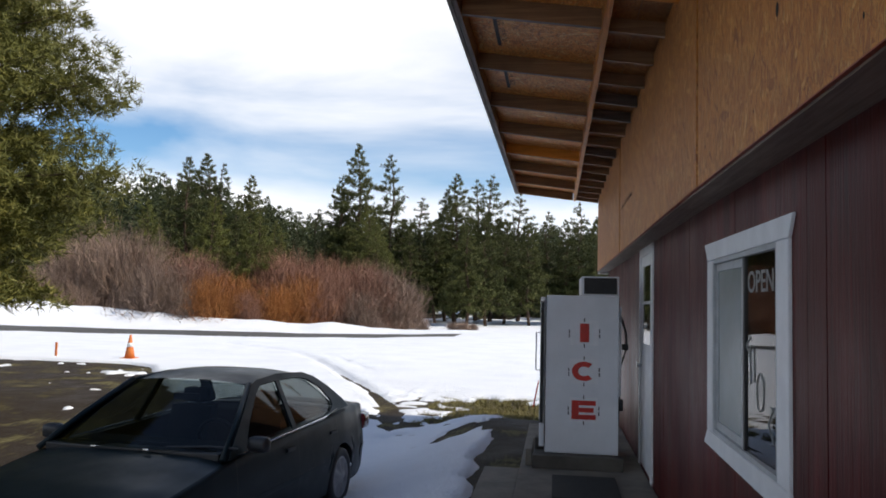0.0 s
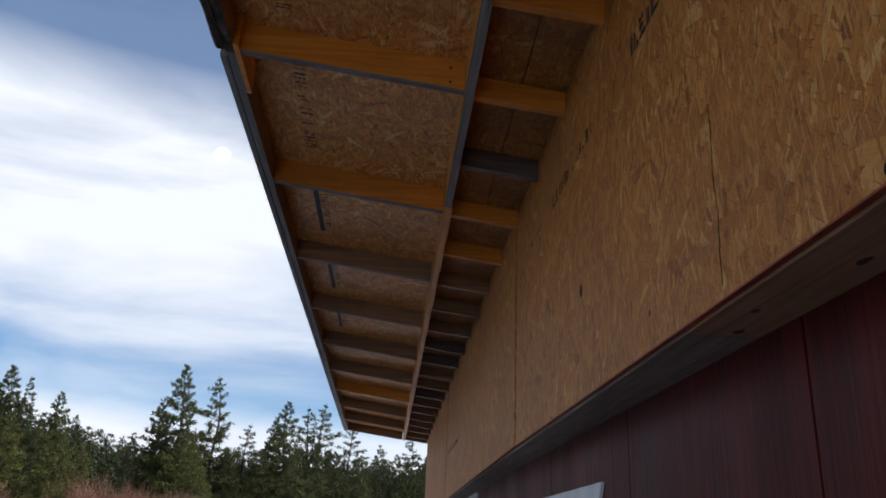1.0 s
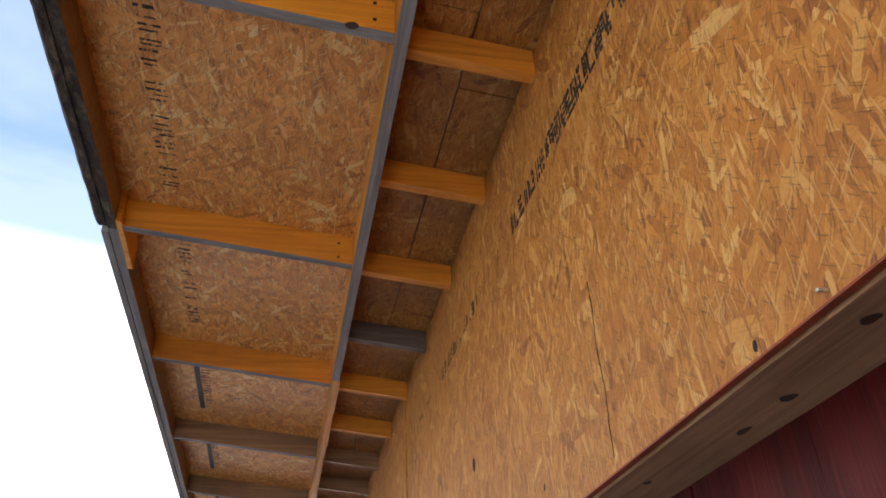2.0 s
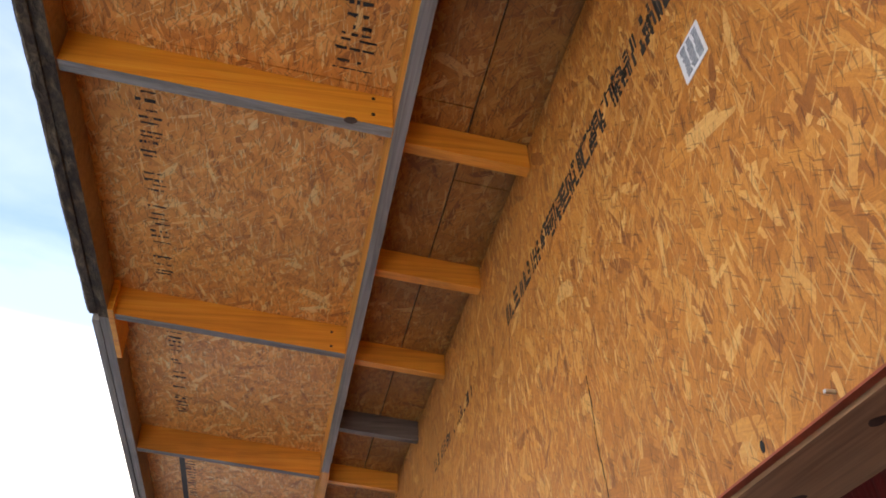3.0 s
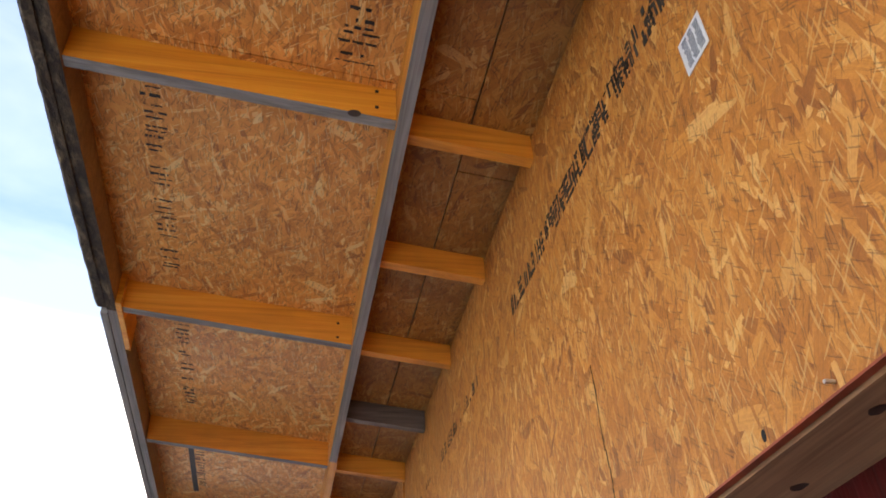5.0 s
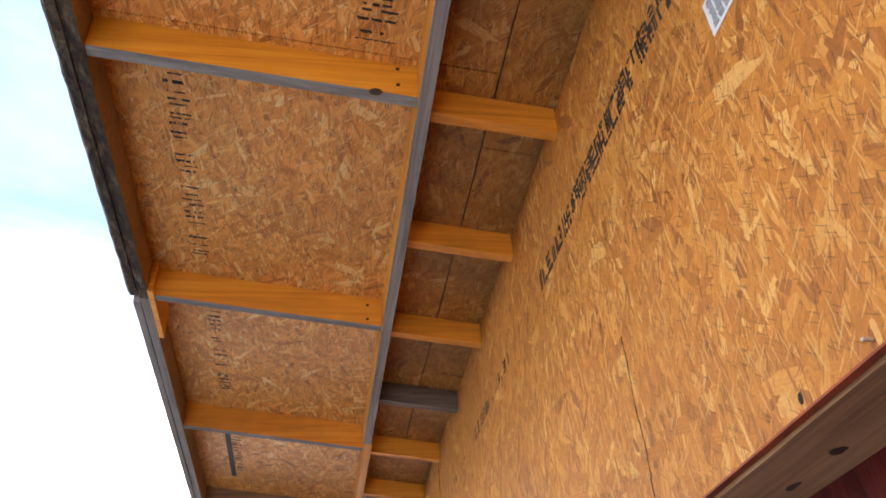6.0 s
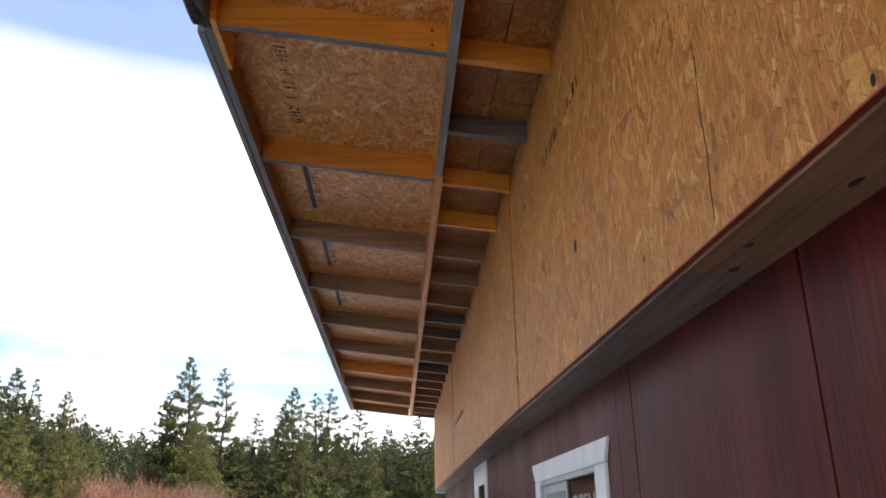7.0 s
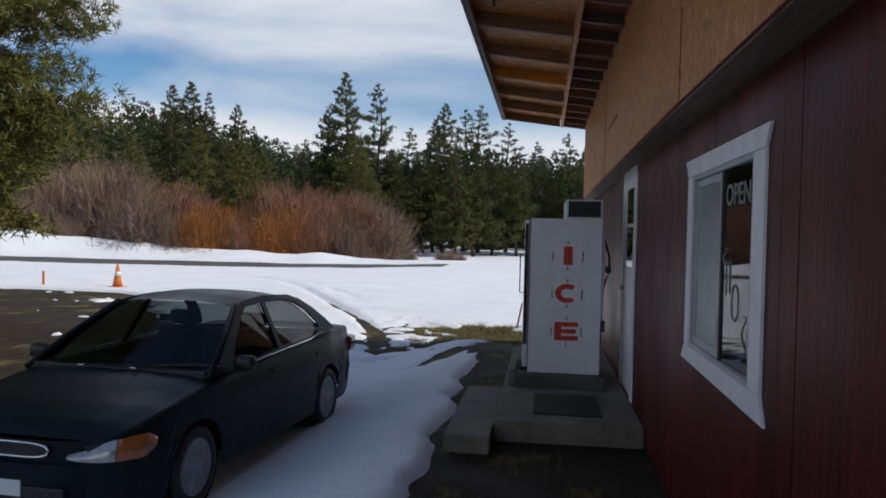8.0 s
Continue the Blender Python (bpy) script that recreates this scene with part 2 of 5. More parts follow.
def red_paint():
    m = Mat("barn_red_paint")
    streak = m.noise(m.coords((30, 30, 1.6)), 1.0, 6.0, 0.65, 0.6)
    big = m.noise(m.coords((1, 1, 0.5)), 2.1, 4.0)
    c = m.ramp(streak, (0.28, (0.030, 0.0028, 0.0026)), (0.5, (0.082, 0.0075, 0.0066)), (0.72, (0.130, 0.0150, 0.0130)))
    c = m.mix(m.ramp(big, (0.42, (0, 0, 0)), (0.72, (0.6, 0.6, 0.6))), c, (0.060, 0.0085, 0.008))
    c = m.mix(0.2, c, m.ramp(random_of(m), (0, (0.42, 0.42, 0.42)), (1, (0.58, 0.58, 0.58))), "OVERLAY")
    band = m.noise(m.coords((7, 7, 0.35)), 1.0, 4.0, 0.6, 0.4)
    c = m.mix(0.9, c, m.ramp(band, (0.30, (0.24, 0.24, 0.24)), (0.70, (0.72, 0.72, 0.72))), "OVERLAY")
    worn = m.noise(m.coords((55, 55, 3)), 1.0, 4.0, 0.7)
    c = m.mix(m.ramp(worn, (0.64, (0, 0, 0)), (0.78, (0.6, 0.6, 0.6))), c, (0.19, 0.085, 0.075))
    m.bump(m.math("ADD", streak, m.math("MULTIPLY", worn, 0.6)), 0.6, 0.005)
    return m.done(c, m.ramp(big, (0.3, (0.36,) * 3), (0.8, (0.55,) * 3)), Specular_IOR_Level=0.15)


RED = red_paint()


def snow_mat():
    m = Mat("old_snow")
    v = m.coords()
    a, b, d = m.noise(v, 0.7, 5.0), m.noise(v, 22.0, 4.0, 0.65), m.noise(v, 5.0, 5.0, 0.6)
    c = m.mix(m.ramp(a, (0.4, (0, 0, 0)), (0.75, (1, 1, 1))), (0.82, 0.84, 0.88), (0.74, 0.76, 0.80))
    c = m.mix(m.ramp(d, (0.66, (0, 0, 0)), (0.80, (0.55, 0.55, 0.55))), c, (0.42, 0.39, 0.35))
    m.bump(m.math("ADD", m.math("MULTIPLY", d, 1.6), b), 0.55, 0.05)
    return m.done(c, 0.75, Subsurface_Weight=0.0)


def earth_mat():
    m = Mat("wet_earth_and_dead_grass")
    v = m.coords()
    a, b, g = m.noise(v, 1.1, 5.0), m.noise(v, 30.0, 5.0, 0.7), m.noise(m.coords((6, 1.5, 1)), 3.0, 4.0)
    c = m.ramp(b, (0.30, (0.014, 0.009, 0.005)), (0.55, (0.030, 0.020, 0.011)), (0.78, (0.058, 0.040, 0.023)))
    dead = m.mix(m.ramp(b, (0.35, (0, 0, 0)), (0.7, (1, 1, 1))), (0.10, 0.090, 0.030), (0.24, 0.205, 0.095))
    c = m.mix(m.ramp(m.math("ADD", m.math("MULTIPLY", a, 0.7), m.math("MULTIPLY", g, 0.3)), (0.52, (0, 0, 0)), (0.64, (0.8, 0.8, 0.8))), c, dead)
    m.bump(b, 0.7, 0.03)
    return m.done(c, m.ramp(a, (0.35, (0.62,) * 3), (0.6, (0.92,) * 3)), Specular_IOR_Level=0.2)


SNOW, EARTH = snow_mat(), earth_mat()
CONCRETE = plain("worn_concrete", (0.165, 0.146, 0.120), 0.85, vary=0.28, scale=3.5, bump=0.4)
CONCRETE_DARK = plain("dark_concrete", (0.080, 0.072, 0.060), 0.8, vary=0.25, scale=4, bump=0.4)
MAT_RUBBER = plain("rubber_mat", (0.022, 0.022, 0.021), 0.85, vary=0.3, scale=25, bump=0.6)
ASPHALT = plain("old_asphalt", (0.075, 0.073, 0.068), 0.85, vary=0.3, scale=2.0, bump=0.5)
BARK = plain("pine_bark", (0.085, 0.052, 0.034), 0.9, vary=0.35, scale=4, bump=0.8)


def leafy(name, dark, mid, light, rough=0.6):
    m = Mat(name)
    c = m.ramp(island_of(m), (0.0, dark), (0.55, mid), (1.0, light))
    c = m.mix(0.45, c, m.ramp(random_of(m), (0, (0.34, 0.36, 0.36)), (1, (0.66, 0.64, 0.58))), "OVERLAY")
    big = m.noise(m.coords(), 0.55, 3.0)
    c = m.mix(m.ramp(big, (0.40, (0, 0, 0)), (0.68, (0.6, 0.6, 0.6))), c, dark)
    return m.done(c, rough, Specular_IOR_Level=0.25)


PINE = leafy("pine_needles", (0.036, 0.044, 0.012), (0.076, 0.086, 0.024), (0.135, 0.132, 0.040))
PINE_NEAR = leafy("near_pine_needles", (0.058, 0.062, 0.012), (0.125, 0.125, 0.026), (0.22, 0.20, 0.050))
# PINE_LIT: sunshine put into the needle colour of the broad front pines
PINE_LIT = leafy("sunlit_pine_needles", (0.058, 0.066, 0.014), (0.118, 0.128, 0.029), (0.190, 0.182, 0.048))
FIR = leafy("far_fir_needles", (0.028, 0.038, 0.014), (0.058, 0.070, 0.026), (0.105, 0.114, 0.040))
GRASS = leafy("dead_grass_blades", (0.10, 0.085, 0.025), (0.21, 0.185, 0.06), (0.33, 0.28, 0.11))
TWIGS = [leafy("willow_brown", (0.13, 0.090, 0.068), (0.23, 0.155, 0.118), (0.34, 0.24, 0.19)),
         leafy("willow_red", (0.17, 0.080, 0.055), (0.27, 0.135, 0.092), (0.35, 0.20, 0.14)),
         leafy("willow_orange", (0.21, 0.075, 0.022), (0.34, 0.130, 0.036), (0.42, 0.20, 0.07))]


def paint_mat():
    m = Mat("dark_car_paint")
    v = m.coords()
    dirt = m.noise(v, 3.0, 5.0)
    c = m.mix(m.ramp(dirt, (0.45, (0, 0, 0)), (0.75, (0.4, 0.4, 0.4))), (0.008, 0.016, 0.019), (0.021, 0.025, 0.026))
    return m.done(c, m.ramp(dirt, (0.35, (0.30,) * 3), (0.75, (0.52,) * 3)), 0.1, Specular_IOR_Level=0.14, Coat_Weight=0.05, Coat_Roughness=0.10)


PAINT = paint_mat()
TRIM_BLACK = plain("black_trim", (0.016, 0.016, 0.017), 0.45)
CHROME = plain("chrome", (0.72, 0.73, 0.75), 0.15, 1.0, vary=0.05, bump=0)
ALLOY = plain("wheel_cover", (0.34, 0.35, 0.36), 0.4, 0.6)
SEAT = plain("grey_upholstery", (0.030, 0.029, 0.029), 0.9)
CLEAR = plain("headlamp_clear", (0.50, 0.50, 0.47), 0.12, 0.35, vary=0.2, bump=0, Coat_Weight=1.0)
AMBER = plain("amber_lens", (0.42, 0.13, 0.035), 0.15, 0.1, vary=0.15, bump=0, Coat_Weight=1.0)
TAIL = plain("red_lens", (0.22, 0.012, 0.012), 0.15, 0.0, vary=0.15, bump=0, Coat_Weight=1.0)
CONE = plain("cone_orange", (0.62, 0.17, 0.03), 0.55, vary=0.15)


def glass(name, tint=(0.92, 0.95, 0.94), ior=1.5):
    """A thin pane: clear, with a gloss that grows at a slant."""
    m = Mat(name)
    m.n.remove(m.b)
    clear, gloss, fres, join = (m.n.new("ShaderNode" + k) for k in ("BsdfTransparent", "BsdfGlossy", "Fresnel", "MixShader"))
    clear.inputs["Color"].default_value = (*tint, 1)
    gloss.inputs["Roughness"].default_value = 0.012
    fres.inputs["IOR"].default_value = ior
    m.link(fres.outputs[0], join.inputs[0])
    m.link(clear.outputs[0], join.inputs[1])
    m.link(gloss.outputs[0], join.inputs[2])
    m.link(join.outputs[0], m.n["Material Output"].inputs["Surface"])
    return m.m


GLASS = glass("window_glass")
FROSTED = plain("frosted_pane_film", (0.30, 0.35, 0.345), 0.22, vary=0.10, scale=2.5, bump=0)
CAR_GLASS = glass("car_glass", (0.30, 0.34, 0.34), 1.33)


# ---- mesh helpers ----
def mesh_ob(name, verts, faces, mats, parent=None, label="", smooth=False, mat_of=None):
    me = bpy.data.meshes.new(name)
    me.from_pydata([tuple(v) for v in verts], [], [tuple(f) for f in faces])
    for m in mats if isinstance(mats, (list, tuple)) else [mats]:
        me.materials.append(m)
    if mat_of is not None:
        me.polygons.foreach_set("material_index", mat_of)
    if smooth:
        me.polygons.foreach_set("use_smooth", [True] * len(me.polygons))
    me.update()
    ob = new(name, me)
    ob.parent = parent
    if label:
        ob["label"] = label
    return ob


def part(name, bm, material, parent, label="", smooth=False):
    me = bpy.data.meshes.new(name)
    bm.normal_update()
    bm.to_mesh(me)
    bm.free()
    for m in material if isinstance(material, (list, tuple)) else [material]:
        me.materials.append(m)
    if smooth:
        me.polygons.foreach_set("use_smooth", [True] * len(me.polygons))
    ob = new(name, me)
    ob.parent = parent
    if label:
        ob["label"] = label
    return ob


def empty(name, m=None):
    ob = new(name)
    ob.empty_display_size = 0.2
    if m is not None:
        ob.matrix_world = m
    return ob


def block(x0, x1, y0, y1, z0, z1, bevel=0.0, bm=None):
    bm = bm or bmesh.new()
    vs = [bm.verts.new((x, y, z)) for x in (x0, x1) for y in (y0, y1) for z in (z0, z1)]
    fs = [bm.faces.new([vs[i] for i in f]) for f in ((0, 1, 3, 2), (4, 6, 7, 5), (0, 4, 5, 1), (2, 3, 7, 6), (0, 2, 6, 4), (1, 5, 7, 3))]
    if bevel:
        bmesh.ops.bevel(bm, geom=list({e for f in fs for e in f.edges}), offset=bevel, segments=2, affect="EDGES", profile=0.6)
    return bm


def skew(pts, faces=None):
    """Eight corners, in the order of block(), as one solid."""
    bm = bmesh.new()
    vs = [bm.verts.new(p) for p in pts]
    for f in ((0, 1, 3, 2), (4, 6, 7, 5), (0, 4, 5, 1), (2, 3, 7, 6), (0, 2, 6, 4), (1, 5, 7, 3)):
        bm.faces.new([vs[i] for i in f])
    return bm


def tube(points, radius, sides=8, caps=True):
    """A round bar along points; radius: one number or one for each."""
    pts = [Vector(p) for p in points]
    rad = radius if isinstance(radius, (list, tuple)) else [radius] * len(pts)
    verts, faces = [], []
    for i, p in enumerate(pts):
        d = (pts[min(i + 1, len(pts) - 1)] - pts[max(i - 1, 0)]).normalized()
        u = d.cross(Vector((0, 0, 1)) if abs(d.z) < 0.9 else Vector((1, 0, 0))).normalized()
        w = d.cross(u)
        for k in range(sides):
            t = 2 * math.pi * k / sides
            verts.append(p + rad[i] * (math.cos(t) * u + math.sin(t) * w))
    for i in range(len(pts) - 1):
        for k in range(sides):
            a, b = i * sides + k, i * sides + (k + 1) % sides
            faces.append((a, b, b + sides, a + sides))
    if caps:
        faces += [tuple(range(sides))[::-1], tuple(range(len(verts) - sides, len(verts)))]
    return verts, faces


def S(t):
    t = np.clip(t, 0, 1)
    return t * t * (3 - 2 * t)


# ---- ground and snow ----
def lattice(x, y, scale, seed):
    """Smooth noise in -1..1 over arrays."""
    x, y = np.asarray(x) / scale + 57.3 * seed, np.asarray(y) / scale + 31.7 * seed
    i, j = np.floor(x), np.floor(y)
    u, v = S(x - i), S(y - j)

    def h(a, b):
        return np.modf(np.abs(np.sin(a * 127.1 + b * 311.7 + seed * 17.3) * 43758.5453))[0]

    return 2 * ((h(i, j) * (1 - u) + h(i + 1, j) * u) * (1 - v) + (h(i, j + 1) * (1 - u) + h(i + 1, j + 1) * u) * v) - 1


def ground_z(x, y):
    x, y = np.asarray(x, float), np.asarray(y, float)
    z = -0.05 - 0.23 * np.maximum(S((-0.75 - x) / 1.2), S((y - 8.5) / 4.0))
    z = z - 0.20 * S((-1.35 - x) / 1.3) * (1 - S((y - 7.5) / 4.5))
    d, az = np.hypot(x, y + 2.5), np.degrees(np.arctan2(x, y + 2.5))
    z = z + 0.012 * np.clip(d - 55, 0, 60)
    lift = np.where(np.abs(az) < 60, np.interp(az, [-60, -36, -25, -17, -8, 20, 60], [1, 1, 0.95, 0.62, 0.42, 0.42, 0.6]), 0.6)
    z = z + np.clip(d - 85, 0, 150) * 0.125 * lift
    return z + 0.02 * lattice(x, y, 1.7, 3) * S((d - 4) / 6) + 0.10 * lattice(x, y, 9, 5) * S((d - 20) / 15)


def line_distance(x, y, pts):
    best = np.full(np.shape(x), 1e9)
    for (x0, y0), (x1, y1) in zip(pts, pts[1:]):
        dx, dy = x1 - x0, y1 - y0
        t = np.clip(((x - x0) * dx + (y - y0) * dy) / (dx * dx + dy * dy), 0, 1)
        best = np.minimum(best, np.hypot(x - x0 - t * dx, y - y0 - t * dy))
    return best


TRACK = [(-30, 39), (-15.2, 32.4), (-9.6, 26.0), (-7.2, 21.5), (-5.2, 17.2), (-4.0, 14.6), (-3.1, 12.2), (-2.8, 10.8)]
TRACK_B = [(-29, 37.4), (-13.8, 31.0), (-8.2, 25.0), (-5.9, 20.8), (-4.6, 18.0)]
ROAD = [(-80, 25.0), (-46, 33.6), (-29.8, 37.6), (-15.0, 41.6), (-8, 45.5), (4, 51)]
BERM = [(-60, 35.5), (-38, 42.5), (-31, 45.0), (-22, 47.0), (-14, 48.2), (-11, 49.2), (-6, 51)]


def snow_depth(x, y):
    """Depth of the snow over the ground; where it is under zero the earth shows."""
    n1, n2, n3 = lattice(x, y, 0.9, 11), lattice(x, y, 0.31, 12), lattice(x, y, 3.3, 13)
    long1, long2 = lattice(1.3 * x, y, 0.60, 24), lattice(1.4 * x, y, 0.30, 27)
    d = np.full(np.shape(x), 0.085) + 0.012 * n1 + 0.03 * n3 * S((y - 12) / 8)
    # bare strip along the building, and the melted patch past its end
    edge = -0.83 - 0.012 * y + 0.09 * n1 + 0.08 * n2
    strip = S((x - edge) / 0.16 + 0.5) * (1 - S((y - 9.4) / 0.8))
    left = np.where(y < 10.6, -1.15, -1.15 - 0.95 * S((y - 10.6) / 0.8))
    patch = S((x - left + 0.4 * n1 + 0.4 * n2) / 0.5) * S((y - 8.6) / 0.6) * (1 - S((y - 13.6 - 0.7 * n1 - 0.5 * n2) / 0.9))
    zone = S(1.3 - np.hypot((x + 2.1 + 0.25 * (y - 11)) / 1.7, (y - 11.4) / 4.0))
    d = d * (1 - 0.72 * zone)
    speckle = S((long1 * 0.6 + long2 * 0.7 + 0.2 * n1 + 0.02) / 0.25)
    d = d - 0.16 * strip - 0.17 * patch - 0.060 * speckle * zone
    # ploughed lot
    lot = S((-4.7 - 0.68 * np.maximum(y - 9.0, 0) - x + 0.5 * n1) / 0.5) * (1 - S((y - 19.0 - 0.12 * n1) / 0.25)) * S((y + 30) / 2)
    bits = S((n1 * 0.6 + n2 * 0.6 - 0.62) / 0.2)
    d = d - 0.22 * lot * (1 - 0.75 * bits)
    # wheel ruts
    for rut, deep in ((TRACK, 0.15), (TRACK_B, 0.045)):
        near = line_distance(x, y, rut)
        d = d - (deep + 0.05 * n1 + 0.03 * n2) * np.exp(-(near / 0.13) ** 2) * (0.62 + 0.38 * S((16 - y) / 8))
    # road, and the bank thrown up behind it
    d = d - 0.42 * np.exp(-(line_distance(x, y, ROAD) / 2.7) ** 4) * (1 - 0.8 * S((x + 16) / 8)) * (0.9 + 0.2 * n1)
    tall = np.interp(x, [-60, -38, -35, -31, -27, -20, -16, -14.5, -12, -8], [2.6, 2.3, 2.0, 1.20, 0.92, 0.52, 0.44, 0.66, 0.30, 0.1])
    d = d + tall * np.exp(-(line_distance(x, y, BERM) / 1.5) ** 2) * (1 + 0.12 * n3 + 0.06 * n1)
    # thin and broken under the woods
    woods = S((y - 74) / 12)
    d = d - woods * (0.05 + 0.13 * S((n3 * 0.7 + n1 * 0.5 - 0.05) / 0.4))
    # trodden flat under the parked car
    return d - 0.03 * S((1.2 - np.abs(x + 3.13)) / 0.4) * S((2.6 - np.abs(y - 4.4)) / 0.6)


def spread(parts):
    out = []
    for a, b, step in parts:
        out += list(np.arange(a, b - 1e-6, step))
    return np.array(out + [parts[-1][1]])


def sheet(name, xs, ys, zf, mat, label, category):
    gx, gy = np.meshgrid(xs, ys)
    z = zf(gx, gy)
    verts = np.stack([gx.ravel(), gy.ravel(), z.ravel()], 1)
    w, h = len(xs), len(ys)
    i = (np.arange(h - 1)[:, None] * w + np.arange(w - 1)).ravel()
    faces = np.stack([i, i + 1, i + w + 1, i + w], 1)
    ob = mesh_ob(name, verts.tolist(), faces.tolist(), mat, smooth=True)
    return tagged(ob, label, category, kind="structure")


XS = spread([(-600, -120, 40), (-120, -60, 5), (-60, -30, 1.0), (-30, -14, 0.4), (-14, 1.6, 0.085), (1.6, 30, 1.5), (30, 120, 8), (120, 600, 40)])
YS = spread([(-600, -100, 40), (-100, -12, 6), (-12, -3, 0.6), (-3, 22, 0.085), (22, 54, 0.3), (54, 80, 1.2), (80, 240, 6), (240, 700, 40)])
sheet("ground", XS[::2], YS[::2], ground_z, EARTH, "bare wet brown earth with matted dead grass", "ground")
sheet("snow_cover", XS, YS, lambda x, y: ground_z(x, y) + snow_depth(x, y), SNOW, "old white snow with wheel ruts and melted patches", "snow")
sheet("road", spread([(-80, -6, 1.5)]), np.array([-3.2, -1.6, 0.0, 1.6, 3.2]), lambda x, y: 0 * x, ASPHALT, "wet grey asphalt road between snow banks", "road")
road = bpy.data.objects["road"]
for v in road.data.vertices:
    x, off = v.co.x, v.co.y
    y = float(np.interp(x, [p[0] for p in ROAD], [p[1] for p in ROAD])) + off
    v.co = (x, y, float(ground_z(x, y)) + 0.03)

gr = np.random.RandomState(5)
gx, gy = gr.uniform(-2.4, 0.75, 9000), gr.uniform(10.4, 14.4, 9000)
keep = snow_depth(gx, gy) < 0.012
gx, gy = gx[keep], gy[keep]
gz, ga, gh = ground_z(gx, gy), gr.uniform(0, 6.28, len(gx)), gr.uniform(0.03, 0.085, len(gx))
lean = gr.normal(0, 0.05, (len(gx), 2))
tri = np.stack([np.stack([gx - 0.006 * np.cos(ga), gy - 0.006 * np.sin(ga), gz - 0.005], 1), np.stack([gx + 0.006 * np.cos(ga), gy + 0.006 * np.sin(ga), gz - 0.005], 1),
                np.stack([gx + lean[:, 0], gy + lean[:, 1], gz + gh], 1)], 1).reshape(-1, 3)
tagged(mesh_ob("grass", tri.tolist(), np.arange(len(tri)).reshape(-1, 3).tolist(), GRASS), "short matted yellow green dead grass in the thawed patch", "grass", kind="stuff")

# ---- building: red sided wall, strand board upper wall, open eave ----
WX, OX = 0.80, 0.62                # face of the siding, face of the upper wall
Y0, Y1 = -6.0, 11.0                # near and far end
WIN = (0.78, 2.06, 1.00, 1.93)     # y0, y1, z0, z1 of the window opening
DOOR = (4.90, 5.80, 0.14, 2.17)


def holes(y0, y1, z0, z1):
    """The rectangles that are left of one upright strip of wall."""
    for hy0, hy1, hz0, hz1 in (WIN, DOOR):
        if y1 > hy0 + 1e-4 and y0 < hy1 - 1e-4:
            return [(y0, y1, a, b) for a, b in ((z0, hz0), (hz1, z1)) if b - a > 0.02]
    return [(y0, y1, z0, z1)]


wall = tagged(empty("wall_west"), "barn red painted grooved plywood siding, weathered", "wall", kind="structure")
bm = bmesh.new()
cuts = sorted({Y0, Y1, WIN[0], WIN[1], DOOR[0], DOOR[1]})
for a0, b0 in zip(cuts, cuts[1:]):
    for y0, y1, z0, z1 in holes(a0, b0, -0.25, 2.6):
        block(WX + 0.014, WX + 0.15, y0, y1, z0, z1, bm=bm)
part("wall_core", bm, DARK, wall)

closing = tagged(empty("wall_rest"), "plain red painted outer walls of the building", "wall", kind="structure")
bm = block(WX + 0.16, 7.0, Y1 - 0.14, Y1, -0.25, 3.35)
block(WX + 0.16, 7.0, Y0, Y0 + 0.14, -0.25, 3.35, bm=bm)
block(7.0, 7.15, Y0, Y1, -0.25, 2.6, bm=bm)
part("outer_wall", bm, RED, closing)
# room lining behind the panes, all in very dark colours
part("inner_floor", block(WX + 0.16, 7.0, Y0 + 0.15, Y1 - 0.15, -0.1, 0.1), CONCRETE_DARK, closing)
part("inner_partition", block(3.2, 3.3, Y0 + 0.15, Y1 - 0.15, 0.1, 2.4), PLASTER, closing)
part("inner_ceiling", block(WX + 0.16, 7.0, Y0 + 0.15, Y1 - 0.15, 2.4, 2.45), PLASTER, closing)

# upper wall of strand board sheets
upper = tagged(empty("upper_wall"), "unpainted strand board sheets over a knotty soffit board", "wall", kind="structure")
SEAMS = [Y0, -2.70, 1.549, 3.96, 6.40, 8.84, Y1]
OT = 3.50
OB = 2.262


def low_edge(y):
    """The lower edge sags a little towards the near end."""
    return 2.228 + 0.010 * min(max(y + 1.7, -1.0), 3.4)

for k, (a0, b0) in enumerate(zip(SEAMS, SEAMS[1:])):
    sheet_ob = part("board_sheet", skew([(x, y, z) for x in (OX, OX + 0.012) for y in (a0 + 0.010, b0 - 0.010) for z in (low_edge(y), OT)]), OSB_WALL, upper)
    sheet_ob.location.x = (0.0, 0.0, -0.004, 0.002, -0.003, 0.001)[k]
    part("edge_strip", skew([(x, y, low_edge(y) + z) for x in (OX - 0.001, OX + 0.014) for y in (a0 + 0.003, b0 - 0.004) for z in (-0.004, -0.0002)]), RED_EDGE, upper, "red coated lower edge")
part("framing", block(OX + 0.016, OX + 0.10, Y0, Y1, OB + 0.03, 3.48), DARK, upper)
joints = [Y0, -2.7, -0.80, 2.4, 5.2, 8.0, Y1]
for a0, b0 in zip(joints, joints[1:]):
    part("soffit_board", skew([(x, y, low_edge(y) + z) for x in (OX + 0.016, WX + 0.02) for y in (a0 + 0.002, b0 - 0.002) for z in (-0.010, 0.026)]), KNOTTY if a0 < -1 else KNOTTY_GREY, upper, "knotty pine soffit board" if a0 < -1 else "greyed pine soffit board")
part("end_cap", block(OX + 0.01, WX - 0.01, Y1 - 0.16, Y1 + 0.01, OB - 0.05, OB - 0.013), WHITE, upper, "white painted end block")
